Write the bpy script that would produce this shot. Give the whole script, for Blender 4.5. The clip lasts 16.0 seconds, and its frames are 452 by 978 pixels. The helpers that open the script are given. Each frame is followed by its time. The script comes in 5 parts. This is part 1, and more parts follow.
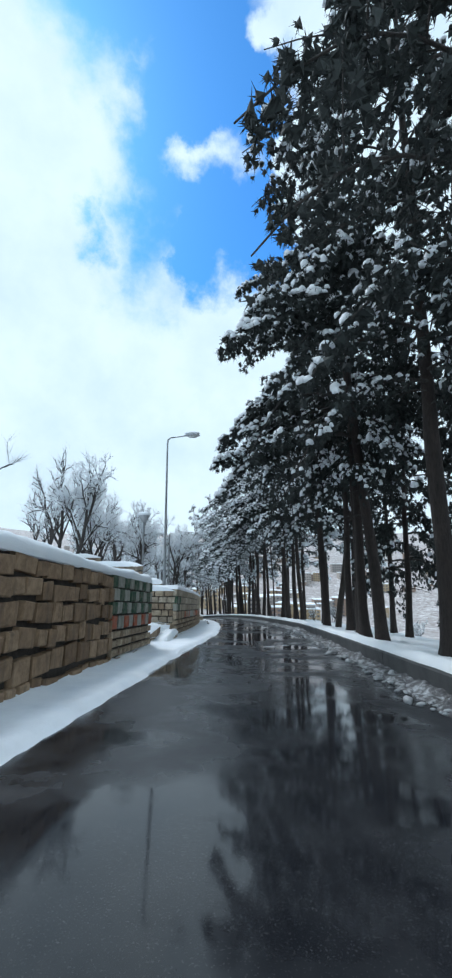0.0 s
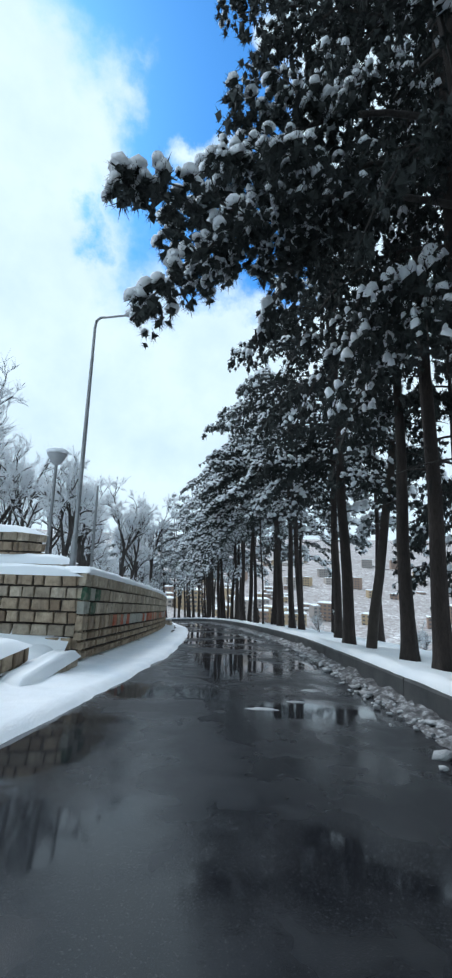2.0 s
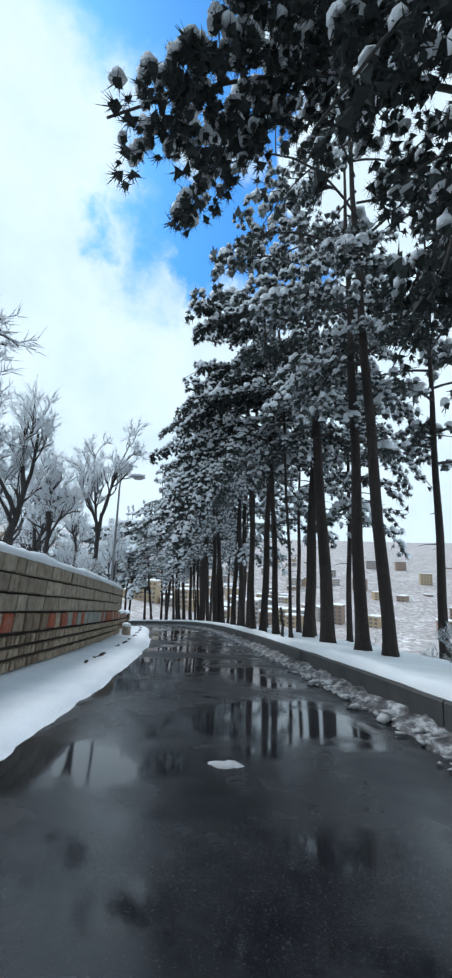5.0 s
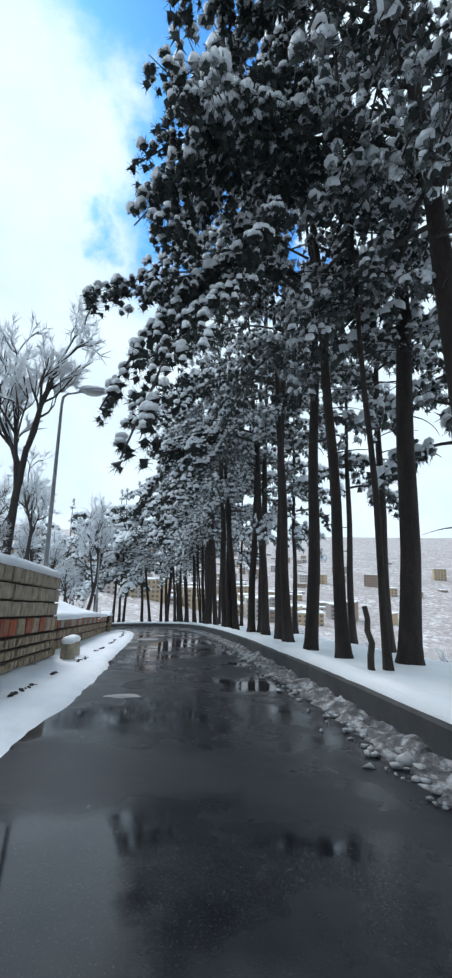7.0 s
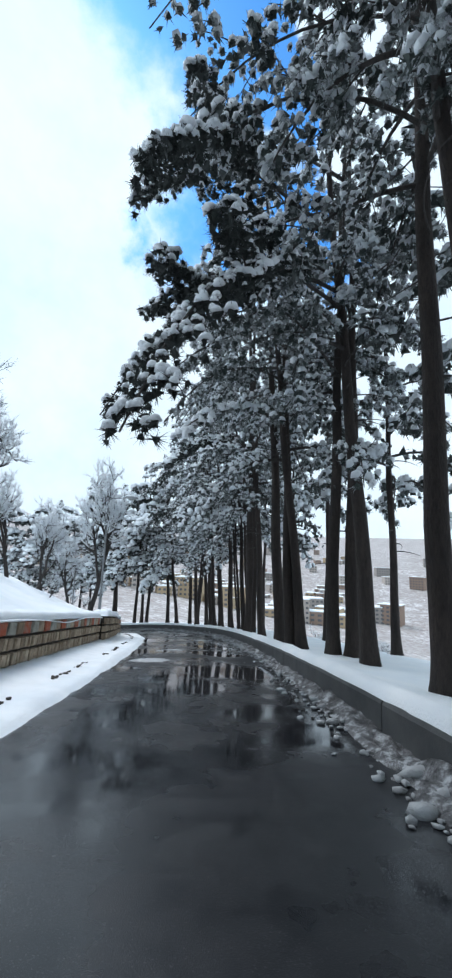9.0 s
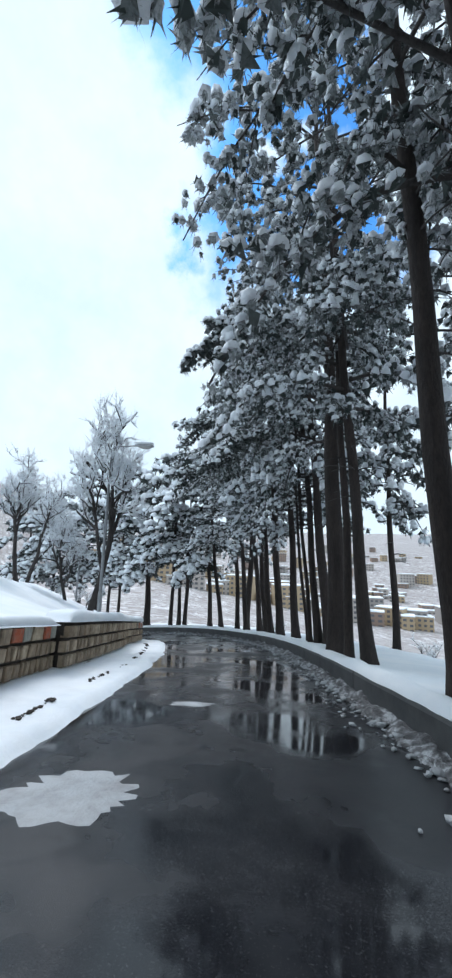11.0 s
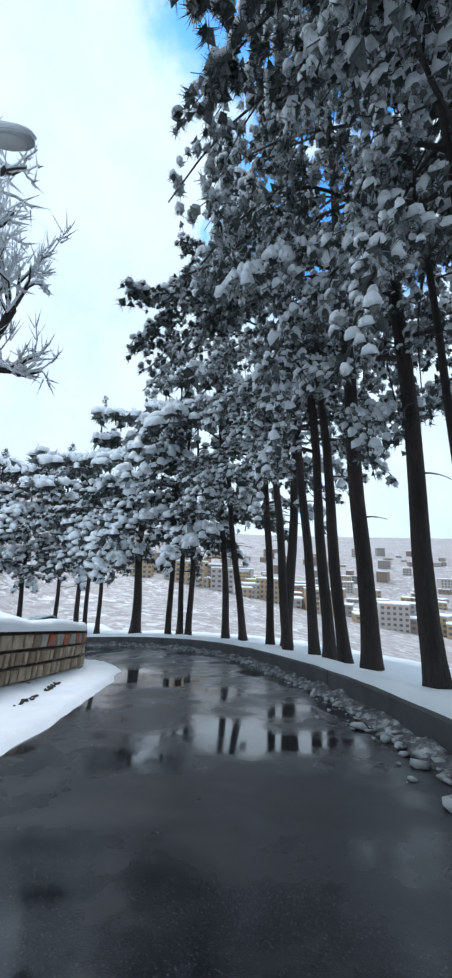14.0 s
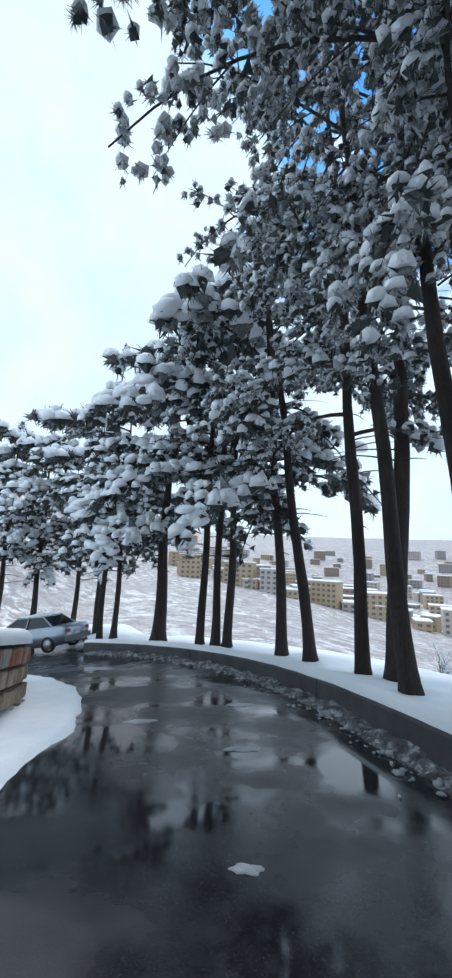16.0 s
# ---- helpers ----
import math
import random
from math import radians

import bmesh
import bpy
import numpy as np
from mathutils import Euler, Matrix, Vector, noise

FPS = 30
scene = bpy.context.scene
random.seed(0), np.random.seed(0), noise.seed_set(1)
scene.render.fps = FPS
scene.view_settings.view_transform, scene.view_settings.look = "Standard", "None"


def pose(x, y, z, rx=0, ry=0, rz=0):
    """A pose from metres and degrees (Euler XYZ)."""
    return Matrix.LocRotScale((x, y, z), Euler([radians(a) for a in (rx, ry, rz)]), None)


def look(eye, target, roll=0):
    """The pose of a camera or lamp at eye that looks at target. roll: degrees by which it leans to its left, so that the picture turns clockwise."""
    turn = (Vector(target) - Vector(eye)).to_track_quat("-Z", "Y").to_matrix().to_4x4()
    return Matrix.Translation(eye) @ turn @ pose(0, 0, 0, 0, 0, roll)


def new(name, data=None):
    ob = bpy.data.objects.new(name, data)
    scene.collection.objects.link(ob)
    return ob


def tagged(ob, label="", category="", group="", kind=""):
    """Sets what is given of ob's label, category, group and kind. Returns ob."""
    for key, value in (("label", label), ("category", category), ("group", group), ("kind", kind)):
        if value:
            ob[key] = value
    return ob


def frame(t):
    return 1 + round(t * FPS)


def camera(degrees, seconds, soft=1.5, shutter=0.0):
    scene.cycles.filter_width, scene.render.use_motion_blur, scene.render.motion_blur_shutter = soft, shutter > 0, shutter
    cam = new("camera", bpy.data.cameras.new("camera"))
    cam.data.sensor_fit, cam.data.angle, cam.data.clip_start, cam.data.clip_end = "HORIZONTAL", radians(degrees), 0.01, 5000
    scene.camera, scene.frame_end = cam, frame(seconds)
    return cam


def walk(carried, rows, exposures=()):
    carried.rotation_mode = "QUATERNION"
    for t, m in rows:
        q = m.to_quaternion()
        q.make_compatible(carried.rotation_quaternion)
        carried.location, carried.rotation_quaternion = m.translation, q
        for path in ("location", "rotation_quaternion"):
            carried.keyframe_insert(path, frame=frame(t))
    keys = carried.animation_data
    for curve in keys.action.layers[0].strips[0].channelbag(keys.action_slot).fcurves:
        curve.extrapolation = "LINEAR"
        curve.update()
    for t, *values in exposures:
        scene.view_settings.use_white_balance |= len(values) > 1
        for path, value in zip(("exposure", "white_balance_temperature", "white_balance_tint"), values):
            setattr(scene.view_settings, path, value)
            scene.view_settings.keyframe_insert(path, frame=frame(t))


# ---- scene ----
cam = camera(59.32, 16.0, 2.6)
# seconds, x, y, z, yaw, pitch, roll
PATH = [
    (0.0, -0.00, -0.00, -0.00, 0.00, 9.60, 0.03),
    (0.5, 0.17, 1.88, -0.22, -0.80, 9.76, -0.42),
    (1.0, 0.34, 3.78, -0.44, -1.38, 9.80, -1.10),
    (1.5, 0.52, 5.68, -0.65, -1.79, 9.88, -1.50),
    (2.0, 0.68, 7.55, -0.89, -1.82, 9.93, -1.72),
    (2.5, 0.77, 9.45, -1.11, -1.69, 9.90, -1.85),
    (3.0, 0.87, 11.36, -1.34, -1.47, 9.89, -1.83),
    (3.5, 0.99, 13.41, -1.61, -1.35, 9.91, -2.15),
    (4.0, 1.12, 15.48, -1.87, -1.56, 10.00, -2.43),
    (6.5, 1.34, 25.13, -3.02, -0.91, 9.87, -1.57),
    (7.0, 1.30, 26.94, -3.21, -0.26, 9.72, -1.49),
    (7.5, 1.24, 28.76, -3.46, 0.58, 9.80, -1.60),
    (8.0, 1.11, 30.61, -3.68, 1.68, 9.82, -2.17),
    (8.5, 0.99, 32.46, -3.89, 3.13, 9.70, -2.25),
    (9.0, 0.82, 34.45, -4.13, 4.98, 9.55, -2.23),
    (9.5, 0.60, 36.43, -4.39, 7.45, 9.45, -2.11),
    (10.0, 0.34, 38.27, -4.60, 9.55, 9.41, -1.93),
    (12.5, -0.94, 46.88, -5.79, 13.92, 8.96, -1.47),
    (13.0, -1.28, 48.51, -6.03, 14.40, 9.16, -1.39),
    (13.5, -1.64, 50.07, -6.28, 15.29, 9.42, -1.60),
    (14.0, -2.00, 51.54, -6.51, 16.43, 9.63, -1.97),
    (14.5, -2.39, 52.99, -6.71, 17.72, 9.77, -2.21),
    (15.0, -2.83, 54.38, -6.92, 19.21, 9.82, -2.28),
    (15.5, -3.25, 55.64, -7.10, 20.76, 9.80, -2.37),
    (16.0, -3.70, 56.79, -7.25, 23.36, 9.63, -2.49),
]
walk(cam, [(t, pose(x, y, z, 90 + p, r, w)) for t, x, y, z, w, p, r in PATH],
     exposures=[(0.0, 0.0, 5700, 8), (4.0, 0.0, 5700, 8), (6.5, 0.1, 5850, 11), (10.0, 0.15, 5850, 11), (13.0, 0.12, 5700, 11), (16.0, 0.14, 5650, 11)])

# ---- sky, sun ----
SUN_AZ, SUN_EL = radians(-35), radians(50)
world = bpy.data.worlds.new("world")
scene.world = world
world.use_nodes = True
WN, WL = world.node_tree.nodes, world.node_tree.links
WN.clear()


def wnode(kind, **values):
    n = WN.new(kind)
    for k, v in values.items():
        n.inputs[k].default_value = v
    return n


def wmath(op, a, b=None):
    n = WN.new("ShaderNodeMath")
    n.operation = op
    for i, v in enumerate((a, b)):
        if v is None:
            continue
        if isinstance(v, (int, float)):
            n.inputs[i].default_value = v
        else:
            WL.new(v, n.inputs[i])
    return n.outputs[0]


def wdot(sock, vec):
    n = WN.new("ShaderNodeVectorMath")
    n.operation = "DOT_PRODUCT"
    WL.new(sock, n.inputs[0])
    n.inputs[1].default_value = vec
    return n.outputs["Value"]


sky = WN.new("ShaderNodeTexSky")
sky.sky_type = "NISHITA"
sky.sun_disc = False
sky.sun_elevation, sky.sun_rotation = SUN_EL, SUN_AZ
sky.altitude = 1500
coord = WN.new("ShaderNodeTexCoord")
way = coord.outputs["Generated"]
# the break in the cloud, in a tangent plane ahead of the road
AHEAD = pose(0, 0, 0, 90 + 10.0, -2.4, -1.6).to_3x3()
RIGHT, UP, FWD = AHEAD.col[0], AHEAD.col[1], -AHEAD.col[2]
depth = wmath("MAXIMUM", wdot(way, FWD), 0.05)
puffs = WN.new("ShaderNodeTexNoise")
puffs.inputs["Scale"].default_value = 6.5
puffs.inputs["Detail"].default_value = 6
puffs.inputs["Roughness"].default_value = 0.55
WL.new(way, puffs.inputs["Vector"])
warp = WN.new("ShaderNodeTexNoise")
warp.inputs["Scale"].default_value, warp.inputs["Detail"].default_value = 4.2, 7
warp.inputs["Roughness"].default_value = 0.6
WL.new(way, warp.inputs["Vector"])
both_ways = WN.new("ShaderNodeSeparateColor")
WL.new(warp.outputs["Color"], both_ways.inputs["Color"])
pa = wmath("ADD", wmath("DIVIDE", wdot(way, RIGHT), depth), wmath("MULTIPLY", wmath("SUBTRACT", both_ways.outputs[0], 0.5), 0.55))
pb = wmath("ADD", wmath("DIVIDE", wdot(way, UP), depth), wmath("MULTIPLY", wmath("SUBTRACT", both_ways.outputs[1], 0.5), 0.55))
rough = wmath("MULTIPLY", wmath("SUBTRACT", puffs.outputs["Fac"], 0.5), 1.9)


def oval(cx, cy, rx, ry, tilt=0.0):
    """1 at the middle of an oval of the tangent plane, 0 at its rim."""
    dx, dy = wmath("SUBTRACT", pa, cx), wmath("SUBTRACT", pb, cy)
    c, s = math.cos(tilt), math.sin(tilt)
    u = wmath("DIVIDE", wmath("ADD", wmath("MULTIPLY", dx, c), wmath("MULTIPLY", dy, s)), rx)
    v = wmath("DIVIDE", wmath("SUBTRACT", wmath("MULTIPLY", dy, c), wmath("MULTIPLY", dx, s)), ry)
    d = wmath("SQRT", wmath("ADD", wmath("MULTIPLY", u, u), wmath("MULTIPLY", v, v)))
    return wmath("SUBTRACT", 1.0, d)


gap = wmath("MAXIMUM", oval(-0.06, 0.95, 0.26, 0.48, -0.12), oval(0.06, 0.62, 0.17, 0.20))
gap = wmath("MAXIMUM", gap, wmath("SUBTRACT", oval(-0.33, 0.63, 0.20, 0.15), 0.62))
gap = wmath("MAXIMUM", gap, oval(-0.20, 1.35, 0.35, 0.35))
gap = wmath("SUBTRACT", gap, wmath("MULTIPLY", wmath("MAXIMUM", oval(-0.055, 0.83, 0.13, 0.12), 0.0), 0.95))
gap = wmath("SUBTRACT", gap, wmath("MULTIPLY", wmath("MAXIMUM", oval(0.09, 1.18, 0.10, 0.08), 0.0), 0.8))
gap = wmath("SUBTRACT", gap, wmath("MULTIPLY", wmath("MAXIMUM", oval(0.18, 0.77, 0.12, 0.16), 0.0), 2.0))
gap = wmath("ADD", gap, wmath("MULTIPLY", rough, 0.42))
mask = WN.new("ShaderNodeMapRange")
mask.interpolation_type = "SMOOTHSTEP"
WL.new(gap, mask.inputs["Value"])
mask.inputs["From Min"].default_value, mask.inputs["From Max"].default_value = -0.14, 0.38
tint = wnode("ShaderNodeMix")
tint.data_type, tint.blend_type = "RGBA", "MULTIPLY"
tint.inputs["Factor"].default_value = 1.0
WL.new(sky.outputs["Color"], tint.inputs["A"])
tint.inputs["B"].default_value = (0.07, 0.155, 0.215, 1)
shade = WN.new("ShaderNodeValToRGB")
WL.new(puffs.outputs["Fac"], shade.inputs["Fac"])
shade.color_ramp.elements[0].position, shade.color_ramp.elements[1].position = 0.3, 0.62
shade.color_ramp.elements[0].color = (0.76, 0.89, 0.94, 1)
shade.color_ramp.elements[1].color = (0.90, 1.01, 1.02, 1)
both = WN.new("ShaderNodeMix")
both.data_type = "RGBA"
WL.new(mask.outputs["Result"], both.inputs["Factor"])
WL.new(shade.outputs["Color"], both.inputs["A"])
WL.new(tint.outputs["Result"], both.inputs["B"])
back = wnode("ShaderNodeBackground", Strength=1.0)
WL.new(both.outputs["Result"], back.inputs["Color"])
WL.new(back.outputs["Background"], WN.new("ShaderNodeOutputWorld").inputs["Surface"])

sun = new("sun", bpy.data.lights.new("sun", "SUN"))
sun.data.energy, sun.data.angle, sun.data.color = 1.8, radians(20), (1.0, 0.96, 0.9)
sun.matrix_world = look((60 * math.sin(SUN_AZ), 60 * math.cos(SUN_AZ), 60 * math.tan(SUN_EL)), (0, 0, 0))

# ---- materials ----


class Mat:
    """A node material round one Principled shader."""

    def __init__(self, name, rough=0.6, metal=0.0):
        self.m = bpy.data.materials.new(name)
        self.m.use_nodes = True
        self.n, self.l = self.m.node_tree.nodes, self.m.node_tree.links
        self.p = self.n["Principled BSDF"]
        self.p.inputs["Roughness"].default_value = rough
        self.p.inputs["Metallic"].default_value = metal
        self.co = self.n.new("ShaderNodeTexCoord").outputs["Object"]
        self.pos = self.n.new("ShaderNodeNewGeometry").outputs["Position"]

    def noise(self, scale, detail=4, rough=0.5, world=True, stretch=None):
        t = self.n.new("ShaderNodeTexNoise")
        t.inputs["Scale"].default_value, t.inputs["Detail"].default_value = scale, detail
        t.inputs["Roughness"].default_value = rough
        src = self.pos if world else self.co
        if stretch:
            mp = self.n.new("ShaderNodeMapping")
            mp.inputs["Scale"].default_value = stretch
            self.l.new(src, mp.inputs["Vector"])
            src = mp.outputs["Vector"]
        self.l.new(src, t.inputs["Vector"])
        return t.outputs["Fac"]

    def ramp(self, fac, *stops):
        r = self.n.new("ShaderNodeValToRGB")
        e = r.color_ramp.elements
        while len(e) < len(stops):
            e.new(0.5)
        for el, (p, c) in zip(e, stops):
            el.position = p
            el.color = (*c, 1) if len(c) == 3 else c
        self.l.new(fac, r.inputs["Fac"])
        return r.outputs["Color"]

    def mix(self, fac, a, b, mode="MIX"):
        x = self.n.new("ShaderNodeMix")
        x.data_type, x.blend_type = "RGBA", mode
        for sock, v in ((x.inputs["Factor"], fac), (x.inputs["A"], a), (x.inputs["B"], b)):
            if isinstance(v, (int, float)):
                sock.default_value = v
            elif isinstance(v, tuple):
                sock.default_value = (*v, 1)
            else:
                self.l.new(v, sock)
        return x.outputs["Result"]

    def value(self, fac, a, b, lo=0.0, hi=1.0):
        x = self.n.new("ShaderNodeMapRange")
        x.inputs["From Min"].default_value, x.inputs["From Max"].default_value = lo, hi
        x.inputs["To Min"].default_value, x.inputs["To Max"].default_value = a, b
        self.l.new(fac, x.inputs["Value"])
        return x.outputs["Result"]

    def random(self):
        return self.n.new("ShaderNodeObjectInfo").outputs["Random"]

    def island(self):
        return self.n.new("ShaderNodeNewGeometry").outputs["Random Per Island"]

    def base(self, c):
        if isinstance(c, tuple):
            self.p.inputs["Base Color"].default_value = (*c, 1)
        else:
            self.l.new(c, self.p.inputs["Base Color"])
        return self

    def set(self, name, sock):
        if isinstance(sock, (int, float)):
            self.p.inputs[name].default_value = sock
        else:
            self.l.new(sock, self.p.inputs[name])
        return self

    def bump(self, fac, strength=0.4, dist=0.02):
        b = self.n.new("ShaderNodeBump")
        b.inputs["Strength"].default_value, b.inputs["Distance"].default_value = strength, dist
        self.l.new(fac, b.inputs["Height"])
        self.l.new(b.outputs["Normal"], self.p.inputs["Normal"])
        return self


def mat_snow(name, tone=1.0, dirt=0.0):
    k = Mat(name, 0.65)
    n1, n2 = k.noise(1.3, 5), k.noise(38, 3)
    a, b = (0.80 * tone, 0.84 * tone, 0.88 * tone), (0.88 * tone, 0.90 * tone, 0.92 * tone)
    c = k.ramp(n1, (0.35, a), (0.65, b))
    if dirt:
        c = k.mix(k.value(k.noise(3.0, 6, 0.65), 0.0, dirt, 0.45, 0.8), c, (0.17, 0.155, 0.15))
    k.base(c).bump(k.mix(0.5, n1, n2), 0.5, 0.05)
    k.set("Subsurface Weight", 0.0)
    return k.m


SNOW = mat_snow("snow")
SNOW_TREE = mat_snow("snow_on_branches", 0.97)
SLUSH = mat_snow("slush", 0.5, 0.9)
PATCHY = mat_snow("wet_snow", 0.46, 0.85)


def mat_wet_slush():
    """Half-melted slush: dark water-soaked hollows and paler lumps."""
    k = Mat("wet_slush", 0.45)
    n1, n2 = k.noise(6.5, 7, 0.68), k.noise(40, 3)
    k.base(k.ramp(n1, (0.40, (0.030, 0.031, 0.034)), (0.52, (0.13, 0.13, 0.135)), (0.64, (0.50, 0.52, 0.54))))
    return k.bump(k.mix(0.5, n1, n2), 0.9, 0.05).m


WET_SLUSH = mat_wet_slush()
VERGE = mat_snow("verge_snow", 0.97, 0.12)


def mat_asphalt():
    k = Mat("wet_asphalt", 0.3)
    big, mid, fine = k.noise(0.55, 5, 0.6), k.noise(2.2, 6, 0.6), k.noise(160, 2)
    c = k.ramp(mid, (0.3, (0.010, 0.011, 0.014)), (0.7, (0.026, 0.027, 0.030)))
    grit = k.noise(95, 2)
    c = k.mix(k.value(grit, 0, 0.35, 0.62, 0.72), c, (0.12, 0.12, 0.12))
    k.base(c)
    k.set("IOR", 1.36)
    k.set("Roughness", k.value(big, 0.05, 0.42, 0.42, 0.60))
    k.bump(k.mix(k.value(big, 0.02, 0.6, 0.44, 0.6), k.value(fine, 0.5, 0.5), fine), 0.35, 0.006)
    return k.m


ASPHALT = mat_asphalt()


def mat_stone(name, a, b, paint=None):
    k = Mat(name, 0.85)
    r = k.random()
    n1, n2 = k.noise(7, 6, 0.65), k.noise(45, 4, 0.7)
    c = k.mix(r, a, b)
    c = k.mix(k.value(n1, 0.0, 0.75, 0.35, 0.75), c, (a[0] * 0.45, a[1] * 0.42, a[2] * 0.4))
    if paint:
        c = k.mix(k.value(n1, 0.95, 0.25, 0.45, 0.70), c, paint)
    streak = k.noise(3.5, 4, 0.6, True, (3, 3, 0.35))
    c = k.mix(k.value(streak, 0.0, 0.6, 0.52, 0.74), c, (0.05, 0.045, 0.04))
    k.base(c).bump(k.mix(0.5, n1, n2), 0.8, 0.03)
    return k.m


STONE = mat_stone("hewn_stone", (0.30, 0.25, 0.185), (0.56, 0.48, 0.37))
TAN_STONE = mat_stone("tan_rubble_stone", (0.24, 0.175, 0.115), (0.52, 0.42, 0.30))
BROWN_STONE = mat_stone("brown_rubble_stone", (0.20, 0.125, 0.070), (0.42, 0.29, 0.18))
RED = mat_stone("red_painted_stone", (0.30, 0.25, 0.19), (0.42, 0.38, 0.32), (0.36, 0.075, 0.026))
WHITE = mat_stone("white_painted_stone", (0.22, 0.20, 0.17), (0.36, 0.34, 0.29), (0.33, 0.33, 0.285))
GREEN = mat_stone("green_painted_stone", (0.30, 0.25, 0.19), (0.42, 0.38, 0.32), (0.016, 0.075, 0.038))
MORTAR = Mat("mortar", 0.95)
MORTAR.base(MORTAR.ramp(MORTAR.noise(9, 5), (0.3, (0.022, 0.018, 0.015)), (0.7, (0.06, 0.050, 0.042)))).bump(MORTAR.noise(60), 0.5, 0.01)
MORTAR = MORTAR.m


def mat_concrete():
    k = Mat("damp_concrete", 0.7)
    n1, n2 = k.noise(1.7, 6, 0.65), k.noise(50, 3)
    k.base(k.ramp(n1, (0.3, (0.035, 0.037, 0.040)), (0.7, (0.085, 0.086, 0.087)))).bump(n2, 0.5, 0.006)
    return k.m


CONCRETE = mat_concrete()


def mat_bark(name, a, b):
    k = Mat(name, 0.95)
    n1, n2 = k.noise(5, 6, 0.7, True, (1, 1, 0.22)), k.noise(26, 4, 0.7, True, (1, 1, 0.3))
    c = k.ramp(n1, (0.3, a), (0.7, b))
    k.base(k.mix(k.value(n2, 0.0, 0.7, 0.45, 0.7), c, (0.012, 0.010, 0.009))).bump(k.mix(0.5, n1, n2), 1.0, 0.05)
    return k.m


BARK = mat_bark("pine_bark", (0.018, 0.0145, 0.013), (0.055, 0.041, 0.035))
DARK_BARK = mat_bark("dark_bark", (0.03, 0.026, 0.024), (0.08, 0.07, 0.065))


def mat_needles(name, haze_frost):
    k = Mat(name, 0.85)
    lift = 0.75 + 2.2 * haze_frost
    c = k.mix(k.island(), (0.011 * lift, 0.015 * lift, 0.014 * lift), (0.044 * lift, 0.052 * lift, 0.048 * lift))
    broad = k.value(k.noise(1.1, 5, 0.65), 0.45 * haze_frost, 1.0, 0.34, 0.60)
    hazed = k.mix(1.0, broad, k.value(k.island(), 0.0, haze_frost, 0.80 - 0.62 * haze_frost, 0.98 - 0.38 * haze_frost), "MULTIPLY")
    hazed = k.mix(1.0, hazed, k.value(k.noise(24, 3, 0.7), 0.15 + 0.3 * haze_frost, 1.0, 0.42, 0.58), "MULTIPLY")
    k.base(k.mix(hazed, c, (0.80, 0.82, 0.85)))
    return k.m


# Dark needles hold backlit shade in their colour; greyer ones hold haze over frost.
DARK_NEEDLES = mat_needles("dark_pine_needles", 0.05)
DIM_NEEDLES = mat_needles("half_hazed_pine_needles", 0.40)
HAZED_NEEDLES = mat_needles("hazed_frosted_pine_needles", 0.72)


def mat_ground():
    k = Mat("snowy_hillside", 0.75)
    sep = k.n.new("ShaderNodeSeparateXYZ")
    k.l.new(k.pos, sep.inputs[0])
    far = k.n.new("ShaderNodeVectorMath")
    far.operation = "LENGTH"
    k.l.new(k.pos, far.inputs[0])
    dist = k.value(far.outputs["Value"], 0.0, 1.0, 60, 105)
    n1, n2 = k.noise(1.2, 5), k.noise(30, 3)
    c = k.ramp(n1, (0.35, (0.80, 0.84, 0.88)), (0.65, (0.88, 0.90, 0.92)))
    scrub = k.noise(0.045, 10, 0.80, True, (1, 1, 5.0))
    terrace = k.noise(0.022, 9, 0.75, True, (0.6, 0.6, 12.0))
    m1 = k.value(scrub, 0.10, 0.80, 0.42, 0.54)
    m2 = k.value(terrace, 0.0, 0.75, 0.48, 0.56)
    bushes = k.value(k.noise(0.24, 7, 0.72, True, (1, 1, 2.2)), 0.0, 0.95, 0.41, 0.53)
    spots = k.mix(1.0, k.mix(1.0, m1, m2, "LIGHTEN"), bushes, "LIGHTEN")
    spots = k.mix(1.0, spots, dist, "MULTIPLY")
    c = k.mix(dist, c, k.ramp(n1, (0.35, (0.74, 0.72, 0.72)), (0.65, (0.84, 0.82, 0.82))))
    k.base(k.mix(spots, c, (0.26, 0.22, 0.205))).bump(k.mix(0.5, n1, n2), 0.4, 0.05)
    return k.m


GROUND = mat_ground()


def plain(name, color, rough=0.5, metal=0.0, vary=0.15):
    k = Mat(name, rough, metal)
    d = tuple(v * (1 - vary) for v in color)
    k.base(k.mix(k.value(k.noise(6, 5, 0.6), 0, 1, 0.35, 0.7), color, d))
    return k.m


STEEL = plain("galvanised_steel", (0.30, 0.31, 0.32), 0.45, 0.7, 0.3)
LAMP_GREY = plain("grey_lamp_housing", (0.36, 0.37, 0.38), 0.4, 0.2, 0.2)
LENS = plain("lamp_glass", (0.45, 0.46, 0.44), 0.15)
DEAD_WOOD = plain("wet_dead_wood", (0.05, 0.04, 0.033), 0.9, 0, 0.4)

